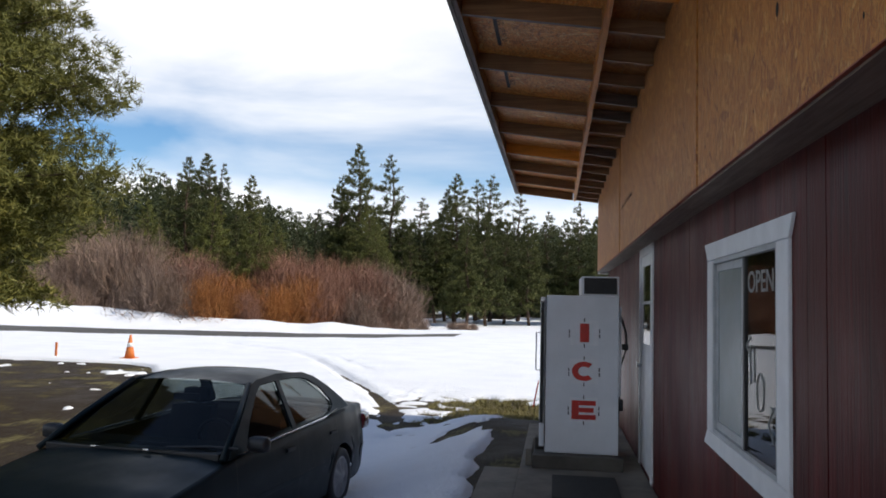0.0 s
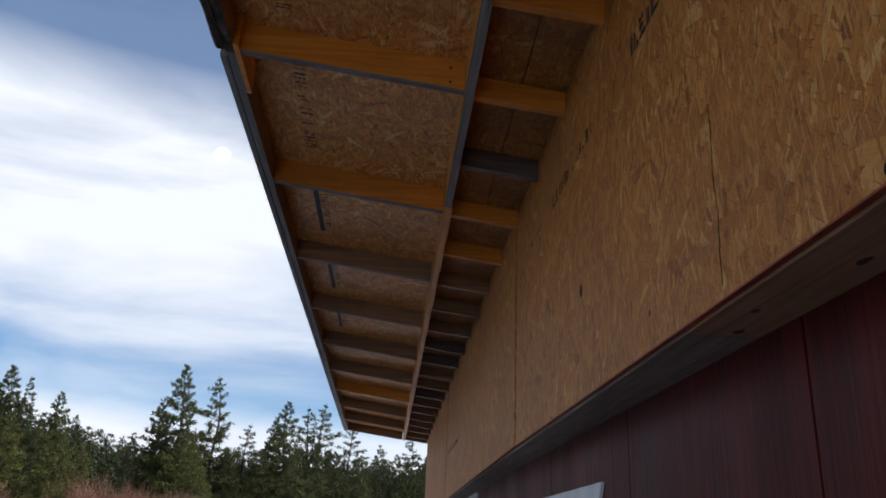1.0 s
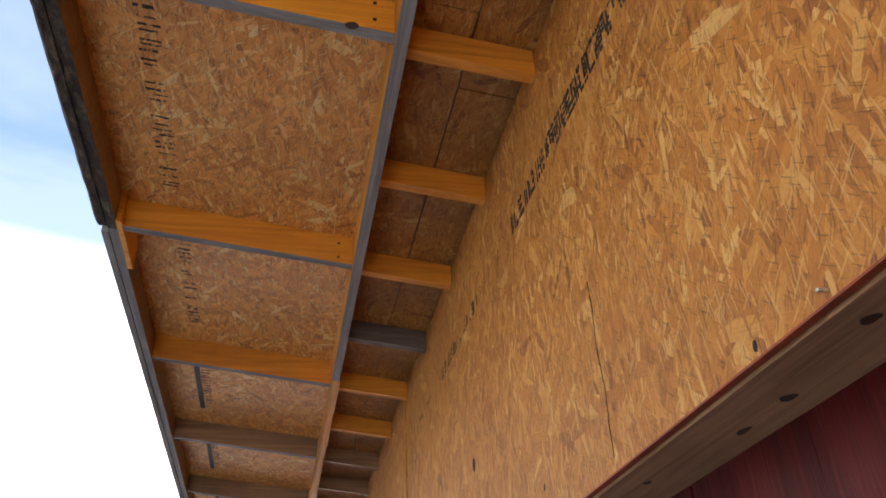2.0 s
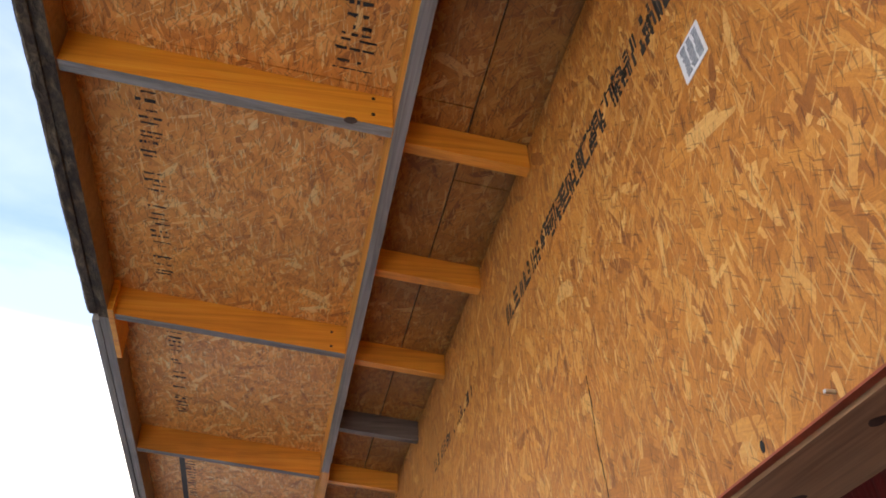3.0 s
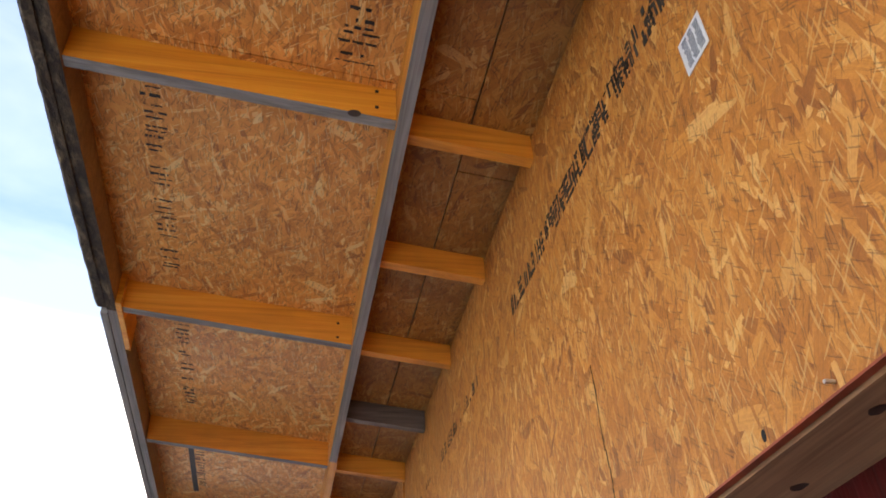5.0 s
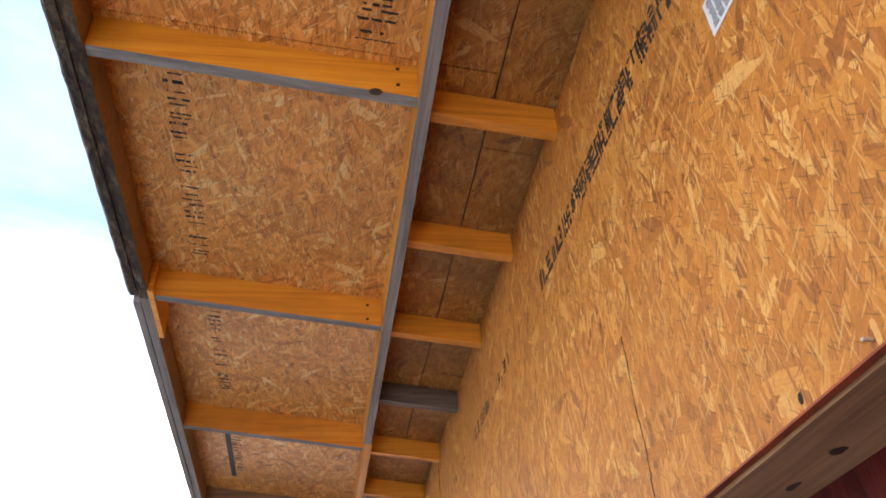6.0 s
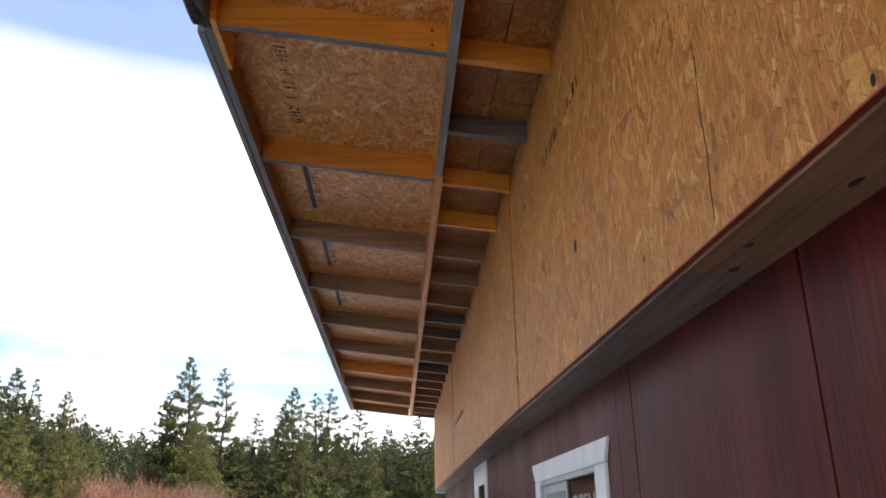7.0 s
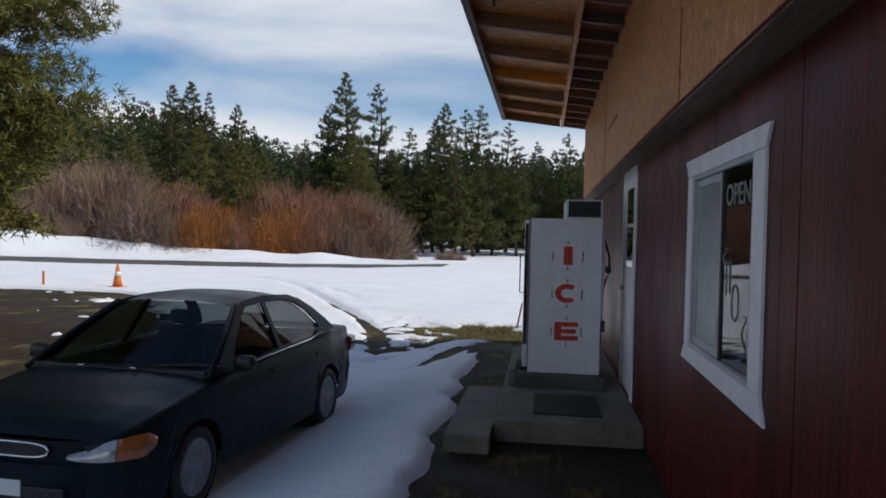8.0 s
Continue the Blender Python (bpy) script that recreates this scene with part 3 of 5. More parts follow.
part("end_panel", block(OX + 0.013, WX + 0.15, Y1 - 0.012, Y1 + 0.004, OB + 0.03, 3.49), OSB_WALL, upper)


def knot(y, z, r, tall=1.3):
    vs = [(OX - 0.0006, y + r * (1 + 0.25 * math.sin(5 * t)) * math.cos(t), z + tall * r * math.sin(t)) for t in np.linspace(0, 2 * math.pi, 11)[:-1]]
    return mesh_ob("knot_hole", vs + [(OX - 0.0012, y, z)], [((i + 1) % 10, i, 10) for i in range(10)], DARK, upper, "dark knot hole")


knot(0.11, 2.612, 0.018, 1.4)
for y, z in ((-0.6, 2.33), (0.42, 2.36), (1.34, 2.42), (1.28, 3.0), (2.6, 2.45), (1.7, 2.9), (-1.575, 2.246)):
    knot(y, z, 0.006, 1.6)

bm = bmesh.new()
for z in np.arange(2.26, 2.64, 0.04):
    y = -1.045 + 0.004 * math.sin(31 * z)
    block(OX - 0.0010, OX, y, y + 0.0022 + 0.001 * math.sin(47 * z), z, z + 0.04, bm=bm)
part("split", bm, DARK, upper, "thin dark split in the face")
for x, y, r, tall in ((0.735, -0.84, 0.012, 1.5), (0.741, -1.31, 0.009, 2.4), (0.734, -1.46, 0.013, 1.3), (0.700, -1.00, 0.008, 1.8), (0.69, -1.72, 0.012, 1.4), (0.75, -2.1, 0.010, 1.9)):
    ring_v = [(x + r * (1 + 0.2 * math.sin(3 * t + y)) * math.cos(t), y + tall * r * math.sin(t), low_edge(y) - 0.0108) for t in np.linspace(0, 2 * math.pi, 13)[:-1]]
    mesh_ob("knot", ring_v + [(x, y, low_edge(y) - 0.0112)], [((i + 1) % 12, i, 12) for i in range(12)], KNOT, upper, "dark pine knot")

# printed marks on the sheets, too blurred to read
rng = random.Random(4)


def stamp_wall(y0, y1, z, tall, dense=1.0):
    bm, y = bmesh.new(), y0
    while y < y1:
        w = rng.uniform(0.004, 0.014)
        if rng.random() < 0.85 * dense:
            kind = rng.random()
            if kind < 0.5:
                block(OX - 0.0012, OX, y, y + w * 0.6, z, z + tall * rng.uniform(0.55, 1), bm=bm)
            elif kind < 0.8:
                for q in (0.0, 0.35, 0.7):
                    block(OX - 0.0012, OX, y, y + w, z + q * tall, z + (q + rng.uniform(0.12, 0.25)) * tall, bm=bm)
            else:
                block(OX - 0.0012, OX, y, y + w * 1.6, z, z + tall * 0.2, bm=bm)
        y += w * rng.uniform(1.1, 1.9) + (0.05 if rng.random() < 0.06 else 0)
    return part("stamp", bm, INK, upper, "black printed mark")


stamp_wall(-2.3, -1.95, 3.10, 0.085)
stamp_wall(-1.74, -1.52, 3.09, 0.095)
stamp_wall(-1.52, -0.92, 3.12, 0.060)
stamp_wall(-1.50, -0.95, 3.168, 0.014)
stamp_wall(-1.66, -0.80, 3.135, 0.045)
stamp_wall(-1.74, -1.0, 3.10, 0.05)
stamp_wall(-0.90, -0.55, 3.105, 0.075, 0.8)
stamp_wall(-0.1, 0.6, 3.12, 0.055, 0.8)
stamp_wall(0.8, 1.2, 3.14, 0.03, 0.5)
stamp_wall(2.3, 3.6, 2.66, 0.05, 0.5)
stamp_wall(5.0, 6.2, 2.70, 0.05, 0.7)

sticker = tagged(empty("sticker"), "small white diamond paper sticker on strand board", "sticker")
c, r = (-1.728, 2.924), 0.040
part("paper", skew([(x, c[0] + a * r, c[1] + b * r * 1.05) for x in (OX - 0.002, OX - 0.0004) for a, b in ((-1, -1), (-1, 1), (1, -1), (1, 1))]), STICKER, sticker)
bm = bmesh.new()
for k in range(9):
    q = (k - 4) * 0.0078
    half = 0.033
    for s in range(3):
        p0, p1 = -half + 2 * half * (s + 0.1 * rng.random()) / 3, -half + 2 * half * (s + 0.6 + 0.3 * rng.random()) / 3
        block(OX - 0.0032, OX - 0.002, c[0] + p0, c[0] + p1, c[1] + q - 0.0026, c[1] + q + 0.0026, bm=bm)
part("print", bm, STICKER_INK, sticker, "grey print bars")
nail = tagged(part("nail", block(OX - 0.016, OX, -1.7485, -1.7435, 2.2365, 2.2415, 0.0015), STEEL, None), "bent shiny nail in the strand board edge", "nail")

# ---- open eave ----
RAIL0, RAIL1, FX = 0.205, 0.243, -0.70


def deck(x):
    """Underside of the roof sheets: it climbs outwards."""
    return 3.567 - 0.128 * (x - 0.2)


AGED_GREY = lumber("dark_aged_lumber", (0.05, 0.036, 0.028), (0.10, 0.075, 0.06), (0.17, 0.13, 0.105), 0)
roof = tagged(empty("roof"), "open wooden eave with strand board deck and lumber lookouts", "roof", kind="structure")


def slab(x0, x1, y0, y1, lift0, lift1):
    return skew([(x, y, deck(x) + l) for x in (x0, x1) for y in (y0, y1) for l in (lift0, lift1)])


ys = [Y0, -3.45, -1.02, 1.42, 3.86, 6.30, 8.74, Y1]
for k, (a0, b0) in enumerate(zip(ys, ys[1:])):
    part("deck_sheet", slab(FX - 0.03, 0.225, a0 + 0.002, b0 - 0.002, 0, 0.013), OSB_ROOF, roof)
    part("deck_sheet", slab(0.225, 0.437, a0 + 0.002, b0 - 0.002, 0, 0.013), OSB_ROOF_DARK, roof)
    part("deck_sheet", slab(0.442, 0.80, a0 + 0.302, b0 + 0.298, 0, 0.013), OSB_ROOF_DARK, roof)
part("roof_cover", slab(FX - 0.10, 7.4, Y0 - 0.1, Y1 + 0.05, 0.016, 0.05), plain("roof_steel", (0.20, 0.21, 0.20), 0.5, 0.5), roof, "dark metal roofing")


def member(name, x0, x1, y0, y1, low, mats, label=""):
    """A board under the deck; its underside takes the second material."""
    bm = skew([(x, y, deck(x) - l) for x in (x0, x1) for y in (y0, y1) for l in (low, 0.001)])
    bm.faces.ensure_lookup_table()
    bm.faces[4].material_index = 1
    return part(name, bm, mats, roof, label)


k = 0
y = -1.015 - 4 * 1.2
while y < Y1 - 0.2:
    old = k in (7, 8, 10) or (k > 6 and rng.random() < 0.5)
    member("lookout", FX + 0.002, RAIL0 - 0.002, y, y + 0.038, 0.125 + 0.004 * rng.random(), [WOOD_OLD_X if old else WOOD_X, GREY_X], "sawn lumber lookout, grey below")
    y += 1.205 if k < 5 else 1.19
    k += 1
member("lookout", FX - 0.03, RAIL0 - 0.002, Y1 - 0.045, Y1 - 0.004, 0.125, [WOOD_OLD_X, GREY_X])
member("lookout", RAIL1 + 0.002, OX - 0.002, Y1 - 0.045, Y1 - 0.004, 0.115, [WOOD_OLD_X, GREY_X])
y, k = -0.925 - 8 * 0.608, 0
while y < Y1 - 0.2:
    dark = k in (11, 17, 18, 21)
    member("rafter", RAIL1 + 0.002, OX - 0.001, y, y + 0.038, 0.095 + 0.004 * rng.random(), [AGED_GREY if dark else WOOD_X if k < 14 else WOOD_OLD_X, AGED_GREY if dark else WOOD_X if k < 14 else WOOD_OLD_X], "short sawn rafter end")
    y += 0.608
    k += 1
for a0, b0 in ((Y0, -1.9), (-1.9, 1.34), (1.34, 4.9), (4.9, 8.0), (8.0, Y1 - 0.003)):
    dx = 0.006 if a0 > 1 else 0.0
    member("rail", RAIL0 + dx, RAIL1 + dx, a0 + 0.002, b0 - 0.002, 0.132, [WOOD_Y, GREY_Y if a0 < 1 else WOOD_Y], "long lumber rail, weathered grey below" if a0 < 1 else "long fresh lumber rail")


def mossy():
    """Bark-like, blackened and mossy rough edge."""
    m = Mat("mossy_fascia")
    blot, crust = m.noise(m.coords((9, 4, 9)), 2.2, 6.0, 0.7, 0.8), m.noise(m.coords((40, 16, 40)), 1.0, 5.0, 0.7)
    c = m.ramp(blot, (0.34, (0.014, 0.010, 0.008)), (0.48, (0.060, 0.042, 0.027)), (0.60, (0.135, 0.100, 0.060)), (0.74, (0.25, 0.21, 0.13)))
    c = m.mix(m.ramp(crust, (0.42, (0.85,) * 3), (0.58, (0, 0, 0))), c, (0.018, 0.013, 0.010))
    m.bump(m.math("ADD", blot, crust), 0.9, 0.012)
    return m.done(c, 0.92)


RIM = mossy()
member("inner_fascia", FX - 0.038, FX, Y0, 0.235, 0.135, [WOOD_OLD_X, RIM], "fascia board")
member("inner_fascia", FX - 0.036, FX - 0.002, 0.237, Y1, 0.135, [WOOD_OLD_X, GREY_Y], "fascia board")


def rough_board(x0, x1, y0, y1, low):
    """A long board with a chewed lower edge."""
    r = random.Random(31)
    bm, rows = bmesh.new(), []
    for y in np.arange(y0, y1 + 0.01, 0.055):
        l, d = low + r.uniform(-0.004, 0.003), r.uniform(-0.0015, 0.0015)
        rows.append([bm.verts.new((x, y, deck(x) - q)) for x, q in ((x0 + d, 0.001), (x0 + d, l - 0.012), (x0 + 0.012, l), (x1, l - r.uniform(0, 0.006)), (x1, 0.001))])
    for p, q in zip(rows, rows[1:]):
        for k in range(5):
            bm.faces.new((p[k], q[k], q[(k + 1) % 5], p[(k + 1) % 5]))
    bm.faces.new(rows[0])
    bm.faces.new(rows[-1][::-1])
    bmesh.ops.recalc_face_normals(bm, faces=bm.faces[:])
    return bm


part("outer_fascia", rough_board(FX - 0.078, FX - 0.0385, Y0, 0.26, 0.146), RIM, roof, "blackened rough fascia board")
member("outer_fascia", FX - 0.066, FX - 0.0385, 0.262, Y1, 0.140, [GREY_Y, GREY_Y], "grey weathered fascia board")
member("splice_block", FX + 0.001, FX + 0.022, 0.17, 0.52, 0.14, [WOOD_X, WOOD_X], "fresh wooden splice block")
kx, ky = 0.085, -0.996
ring_v = [(kx + 0.019 * math.cos(t), ky + 0.013 * math.sin(t), deck(kx) - 0.1305) for t in np.linspace(0, 2 * math.pi, 13)[:-1]]
mesh_ob("knot", ring_v + [(kx, ky, deck(kx) - 0.1312)], [((i + 1) % 12, i, 12) for i in range(12)], KNOT, roof, "dark knot")
bm = bmesh.new()
for yy in (0.21, -1.005):
    for s in (0.03, 0.095):
        block(0.14, 0.15, yy - 0.0015 - 0.012, yy - 0.010, deck(0.145) - 0.02 - s, deck(0.145) - 0.012 - s, bm=bm)
part("nail_head", bm, DARK, roof)


def stamp_deck(x, y0, y1, wide):
    bm, y = bmesh.new(), y0
    while y < y1:
        h = rng.uniform(0.006, 0.020)
        for q in range(rng.randint(5, 9)):
            a = x + rng.uniform(0, wide * 0.7)
            b = a + rng.uniform(0.004, wide * 0.22)
            bm2 = skew([(xx, yy, deck(xx) + l) for xx in (a, b) for yy in (y, y + h * rng.uniform(0.3, 0.8)) for l in (-0.0015, -0.0002)])
            tmp = bpy.data.meshes.new("stamp_tmp")
            bm2.to_mesh(tmp)
            bm2.free()
            bm.from_mesh(tmp)
            bpy.data.meshes.remove(tmp)
        y += h + rng.uniform(0.004, 0.03) + (0.05 if rng.random() < 0.12 else 0)
    return part("stamp", bm, INK, roof, "black printed mark")


stamp_deck(0.02, -1.50, -1.04, 0.13)
stamp_deck(-0.54, -0.92, 0.1, 0.085)
stamp_deck(-0.52, 0.45, 1.2, 0.07)
for yy in (1.45, 2.65, 3.85):
    part("stamp", slab(-0.53, -0.50, yy, yy + 0.9, -0.0015, -0.0002), INK, roof)
    stamp_deck(-0.50, yy + 0.1, yy + 0.8, 0.06)

# ---- window ----
wy0, wy1, wz0, wz1 = WIN
window = tagged(empty("window_1"), "white trimmed sliding window with painted letters on the pane", "window", kind="structure")
px = WX - 0.014


def casing(name, pts):
    """A flat board with sawn ends: four corners (y, z) on the wall."""
    bm = skew([(x, *p) for x in (px, WX + 0.002) for p in pts])
    bmesh.ops.bevel(bm, geom=bm.edges[:], offset=0.003, segments=2, affect="EDGES")
    return part(name, bm, WHITE, window, "white painted flared casing board")


casing("head_casing", [(wy0 - 0.17, wz1 + 0.002), (wy0 - 0.23, wz1 + 0.09), (wy1 + 0.14, wz1 + 0.002), (wy1 + 0.225, wz1 + 0.10)])
casing("sill_casing", [(wy0 - 0.23, wz0 - 0.105), (wy0 - 0.17, wz0 - 0.002), (wy1 + 0.235, wz0 - 0.09), (wy1 + 0.14, wz0 - 0.002)])
casing("side_casing", [(wy0 - 0.17, wz0), (wy0 - 0.17, wz1), (wy0 - 0.002, wz0), (wy0 - 0.002, wz1)])
casing("side_casing", [(wy1 + 0.002, wz0), (wy1 + 0.002, wz1), (wy1 + 0.14, wz0), (wy1 + 0.14, wz1)])
FRAME_GREY = plain("window_frame_vinyl", (0.42, 0.44, 0.45), 0.45)


def ring(name, x0, x1, y0, y1, z0, z1, w, mat, parent):
    bm = block(x0, x1, y0, y0 + w, z0, z1)
    block(x0, x1, y1 - w, y1, z0, z1, bm=bm)
    block(x0, x1, y0 + w, y1 - w, z0, z0 + w, bm=bm)
    block(x0, x1, y0 + w, y1 - w, z1 - w, z1, bm=bm)
    return part(name, bm, mat, parent)


mid = 1.375
ring("window_frame", WX - 0.010, WX + 0.12, wy0, wy1, wz0, wz1, 0.022, FRAME_GREY, window)
ring("sash", WX + 0.006, WX + 0.018, mid + 0.032, wy1 - 0.024, wz0 + 0.024, wz1 - 0.024, 0.040, FRAME_GREY, window)
part("meeting_stile", block(WX - 0.006, WX + 0.020, mid - 0.032, mid + 0.003, wz0 + 0.023, wz1 - 0.023, 0.003), TRIM_BLACK, window, "black meeting stile")
part("meeting_stile", block(WX - 0.004, WX + 0.020, mid + 0.004, mid + 0.031, wz0 + 0.023, wz1 - 0.023, 0.003), FRAME_GREY, window)
# sliding pane turned 2 degrees: added tilt steers its reflection clear of the cabinet
SLANT = Matrix.Translation((WX + 0.003, mid - 0.033, 0)) @ Matrix.Rotation(radians(2.0), 4, "Z")
near_pane = part("pane", block(0.0, 0.003, wy0 + 0.0225 - mid + 0.033, 0.0, wz0 + 0.0225, wz1 - 0.0225), GLASS, window)
near_pane.matrix_local = SLANT
part("pane", block(WX + 0.010, WX + 0.014, mid + 0.073, wy1 - 0.065, wz0 + 0.065, wz1 - 0.065), FROSTED, window, "pale filmed pane")


def text_mesh(name, text, size, m, mat, parent, label, extrude=0.001, offset=0.0):
    cu = bpy.data.curves.new(name, "FONT")
    cu.body, cu.size, cu.extrude, cu.offset, cu.align_x = text, size, extrude, offset, "CENTER"
    tmp = new("text_tmp", cu)
    me = bpy.data.meshes.new_from_object(tmp.evaluated_get(bpy.context.evaluated_depsgraph_get()))
    bpy.data.objects.remove(tmp)
    me.name = name
    me.materials.clear()
    me.materials.append(mat)
    ob = new(name, me)
    ob.parent, ob.matrix_local = parent, m
    ob["label"] = label
    return ob


CHALK = plain("white_window_paint", (0.25, 0.26, 0.25), 0.7, vary=0.2, scale=40)
turn = Matrix(((0, 0, -1, 0), (-1, 0, 0, 0), (0, 1, 0, 0), (0, 0, 0, 1)))      # letters upright, read from outside
text_mesh("lettering", "OPEN", 0.135, SLANT @ Matrix.Translation((-0.0012, 1.115 - mid + 0.033, 1.741)) @ turn @ Matrix.Diagonal((1.12, 1, 1, 1)), CHALK, window, "white hand painted word OPEN", offset=0.001)
# looser strokes below the word
for y, z, h, w, bow in ((1.30, 1.50, 0.09, 0.05, 1), (1.27, 1.41, 0.16, 0.03, 0), (1.21, 1.42, 0.15, 0.03, 0), (1.12, 1.31, 0.16, 0.055, 2), (0.97, 1.19, 0.15, 0.05, 1), (0.90, 1.08, 0.12, 0.04, 0)):
    pts = [(-0.0015, y - mid + 0.033 - (w * math.sin(t) if bow == 2 else w * 0.6 * bow * math.sin(1.5 * t)), z + h * 0.5 * -math.cos(t if bow == 2 else t / 2)) for t in np.linspace(0, 2 * math.pi, 15)]
    v, f = tube(pts, 0.0035, 5)
    mesh_ob("brush_stroke", v, f, CHALK, window, "white brush stroke").matrix_local = SLANT

# ---- door ----
dy0, dy1, dz0, dz1 = DOOR
door = tagged(empty("door_1"), "closed white door with a narrow upper pane", "door", kind="structure")
for y0, y1, z0, z1 in ((dy0 - 0.11, dy0 - 0.001, dz0 - 0.1, dz1 + 0.08), (dy1 + 0.001, dy1 + 0.09, dz0 - 0.1, dz1 + 0.08), (dy0, dy1, dz1, dz1 + 0.08)):
    part("door_casing", block(WX - 0.016, WX + 0.003, y0, y1, z0, z1, 0.003), WHITE, door)
bm = bmesh.new()
for y0, y1, z0, z1 in ((dy0, dy0 + 0.14, dz0, dz1), (dy1 - 0.14, dy1, dz0, dz1), (dy0 + 0.14, dy1 - 0.14, dz0, 1.32), (dy0 + 0.14, dy1 - 0.14, 2.07, dz1), (dy0 + 0.14, dy1 - 0.14, 1.70, 1.73)):
    block(WX - 0.002, WX + 0.045, y0 + 0.0005, y1 - 0.0005, z0, z1, bm=bm)
part("door_leaf", bm, WHITE, door)
part("pane", block(WX + 0.002, WX + 0.006, dy0 + 0.141, dy1 - 0.141, 1.32, 2.07), GLASS, door)
v, f = tube([(WX - 0.002, dy1 - 0.07, 1.10), (WX - 0.05, dy1 - 0.07, 1.10)], [0.012, 0.028], 12)
mesh_ob("door_knob", v, f, STEEL, door, "metal door knob", smooth=True)

# ---- slab, plinth, mat, ice cabinet ----
step = tagged(part("concrete_step", block(-0.38, WX - 0.004, 3.86, 8.2, -0.28, 0.12, 0.012), CONCRETE, None), "worn grey concrete step along the wall", "step", kind="structure")
side_slab = tagged(part("concrete_paver", block(-0.73, -0.384, 3.45, 5.45, -0.28, 0.085, 0.015), CONCRETE, None), "low pale concrete paver beside the step", "paver", kind="structure")
mat_ob = tagged(part("door_mat", block(-0.07, 0.49, 4.12, 4.98, 0.121, 0.133, 0.004), MAT_RUBBER, None), "black ribbed rubber door mat on concrete", "mat")
plinth = tagged(empty("cabinet_plinth", pose(0.14, 5.9, 0.12)), "two dark timbers and a block under the ice cabinet", "plinth")
part("timber", block(-0.40, 0.45, -0.62, -0.44, 0.0, 0.125, 0.01), CONCRETE_DARK, plinth)
part("timber", block(-0.40, 0.45, 0.42, 0.60, 0.0, 0.125, 0.01), CONCRETE_DARK, plinth)
part("spacer_block", block(-0.47, -0.405, -0.50, 0.3, 0.0, 0.16, 0.01), CONCRETE, plinth)

ice = tagged(empty("ice_cabinet", pose(0.20, 5.41, 0.25)), "white upright ice cabinet with red letters and top compressor", "ice cabinet")
CAB = plain("white_enamel", (0.66, 0.68, 0.71), 0.35, vary=0.06, scale=3, bump=0.03)
part("body", block(-0.35, 0.35, 0.0, 0.98, 0.0, 1.52, 0.012), CAB, ice)
part("front_door", block(-0.405, -0.352, 0.03, 0.95, 0.05, 1.50, 0.012), CAB, ice)
part("gasket", block(-0.3535, -0.3495, -0.004, 0.975, 0.03, 1.515), BLACK, ice, "black door gasket")
part("gasket", block(-0.40, -0.372, 0.004, 0.029, 0.28, 1.46), BLACK, ice, "black edge moulding")
v, f = tube([(-0.405, 0.10, 1.15), (-0.445, 0.10, 1.15), (-0.445, 0.10, 0.78), (-0.405, 0.10, 0.78)], 0.007, 8)
mesh_ob("handle", v, f, CHROME, ice, "thin bright handle", smooth=True)
part("notice_flap", skew([(x, y, z) for x, y, z in ((-0.47, 0.06, 0.42), (-0.425, 0.06, 0.66), (-0.47, 0.30, 0.42), (-0.425, 0.30, 0.66), (-0.455, 0.06, 0.42), (-0.412, 0.06, 0.66), (-0.455, 0.30, 0.42), (-0.412, 0.30, 0.66))]), RED_LETTER, ice, "red hanging flap")
comp = part("compressor_box", block(-0.01, 0.35, 0.03, 0.90, 1.522, 1.71, 0.008), CAB, ice, "grey white compressor housing")
part("grille", block(0.012, 0.325, 0.018, 0.029, 1.54, 1.695), BLACK, comp, "dark grille")
bm = bmesh.new()
for k in range(9):
    block(0.016, 0.321, 0.012, 0.019, 1.545 + 0.0165 * k, 1.550 + 0.0165 * k, bm=bm)
part("grille_slats", bm, TRIM_BLACK, comp)
v, f = tube([(0.352, 0.25, 1.40), (0.39, 0.20, 1.30), (0.425, 0.12, 1.16), (0.43, 0.10, 1.02), (0.40, 0.14, 0.92), (0.372, 0.2, 0.80), (0.365, 0.22, 0.40), (0.36, 0.25, 0.10)], 0.011, 8)
mesh_ob("power_cable", v, f, BLACK, ice, "black looped power cable", smooth=True)
part("cable_plug", block(0.385, 0.445, 0.06, 0.13, 1.00, 1.06, 0.012), BLACK, ice)
part("conduit", block(0.356, 0.376, 0.05, 0.07, 0.55, 1.42, 0.004), WHITE, ice)
part("conduit_box", block(0.356, 0.395, 0.04, 0.10, 0.42, 0.53, 0.004), BLACK, ice)


def letter(name, boxes, extra=None):
    z0 = {"letter_I": 1.07, "letter_C": 0.70, "letter_E": 0.33}[name]
    part("letter_plate", block(-0.115, 0.155, -0.0035, -0.0005, z0 - 0.03, z0 + 0.21), PAPER_WHITE, ice, "white letter backing plate")
    bm = bmesh.new()
    for x0, x1, a, b in boxes:
        block(x0, x1, -0.007, -0.0036, z0 + a, z0 + b, bm=bm)
    if extra:
        extra(bm, z0)
    part(name, bm, RED_LETTER, ice, "bold red letter")
    for x, z in ((-0.125, z0 + 0.06), (-0.125, z0 + 0.10), (0.165, z0 + 0.06), (0.165, z0 + 0.11), (0.02, z0 - 0.035), (0.02, z0 + 0.215)):
        part("plate_clip", block(x - 0.005, x + 0.005, -0.006, -0.0004, z - 0.018, z + 0.018), BLACK, ice, "small dark clip")


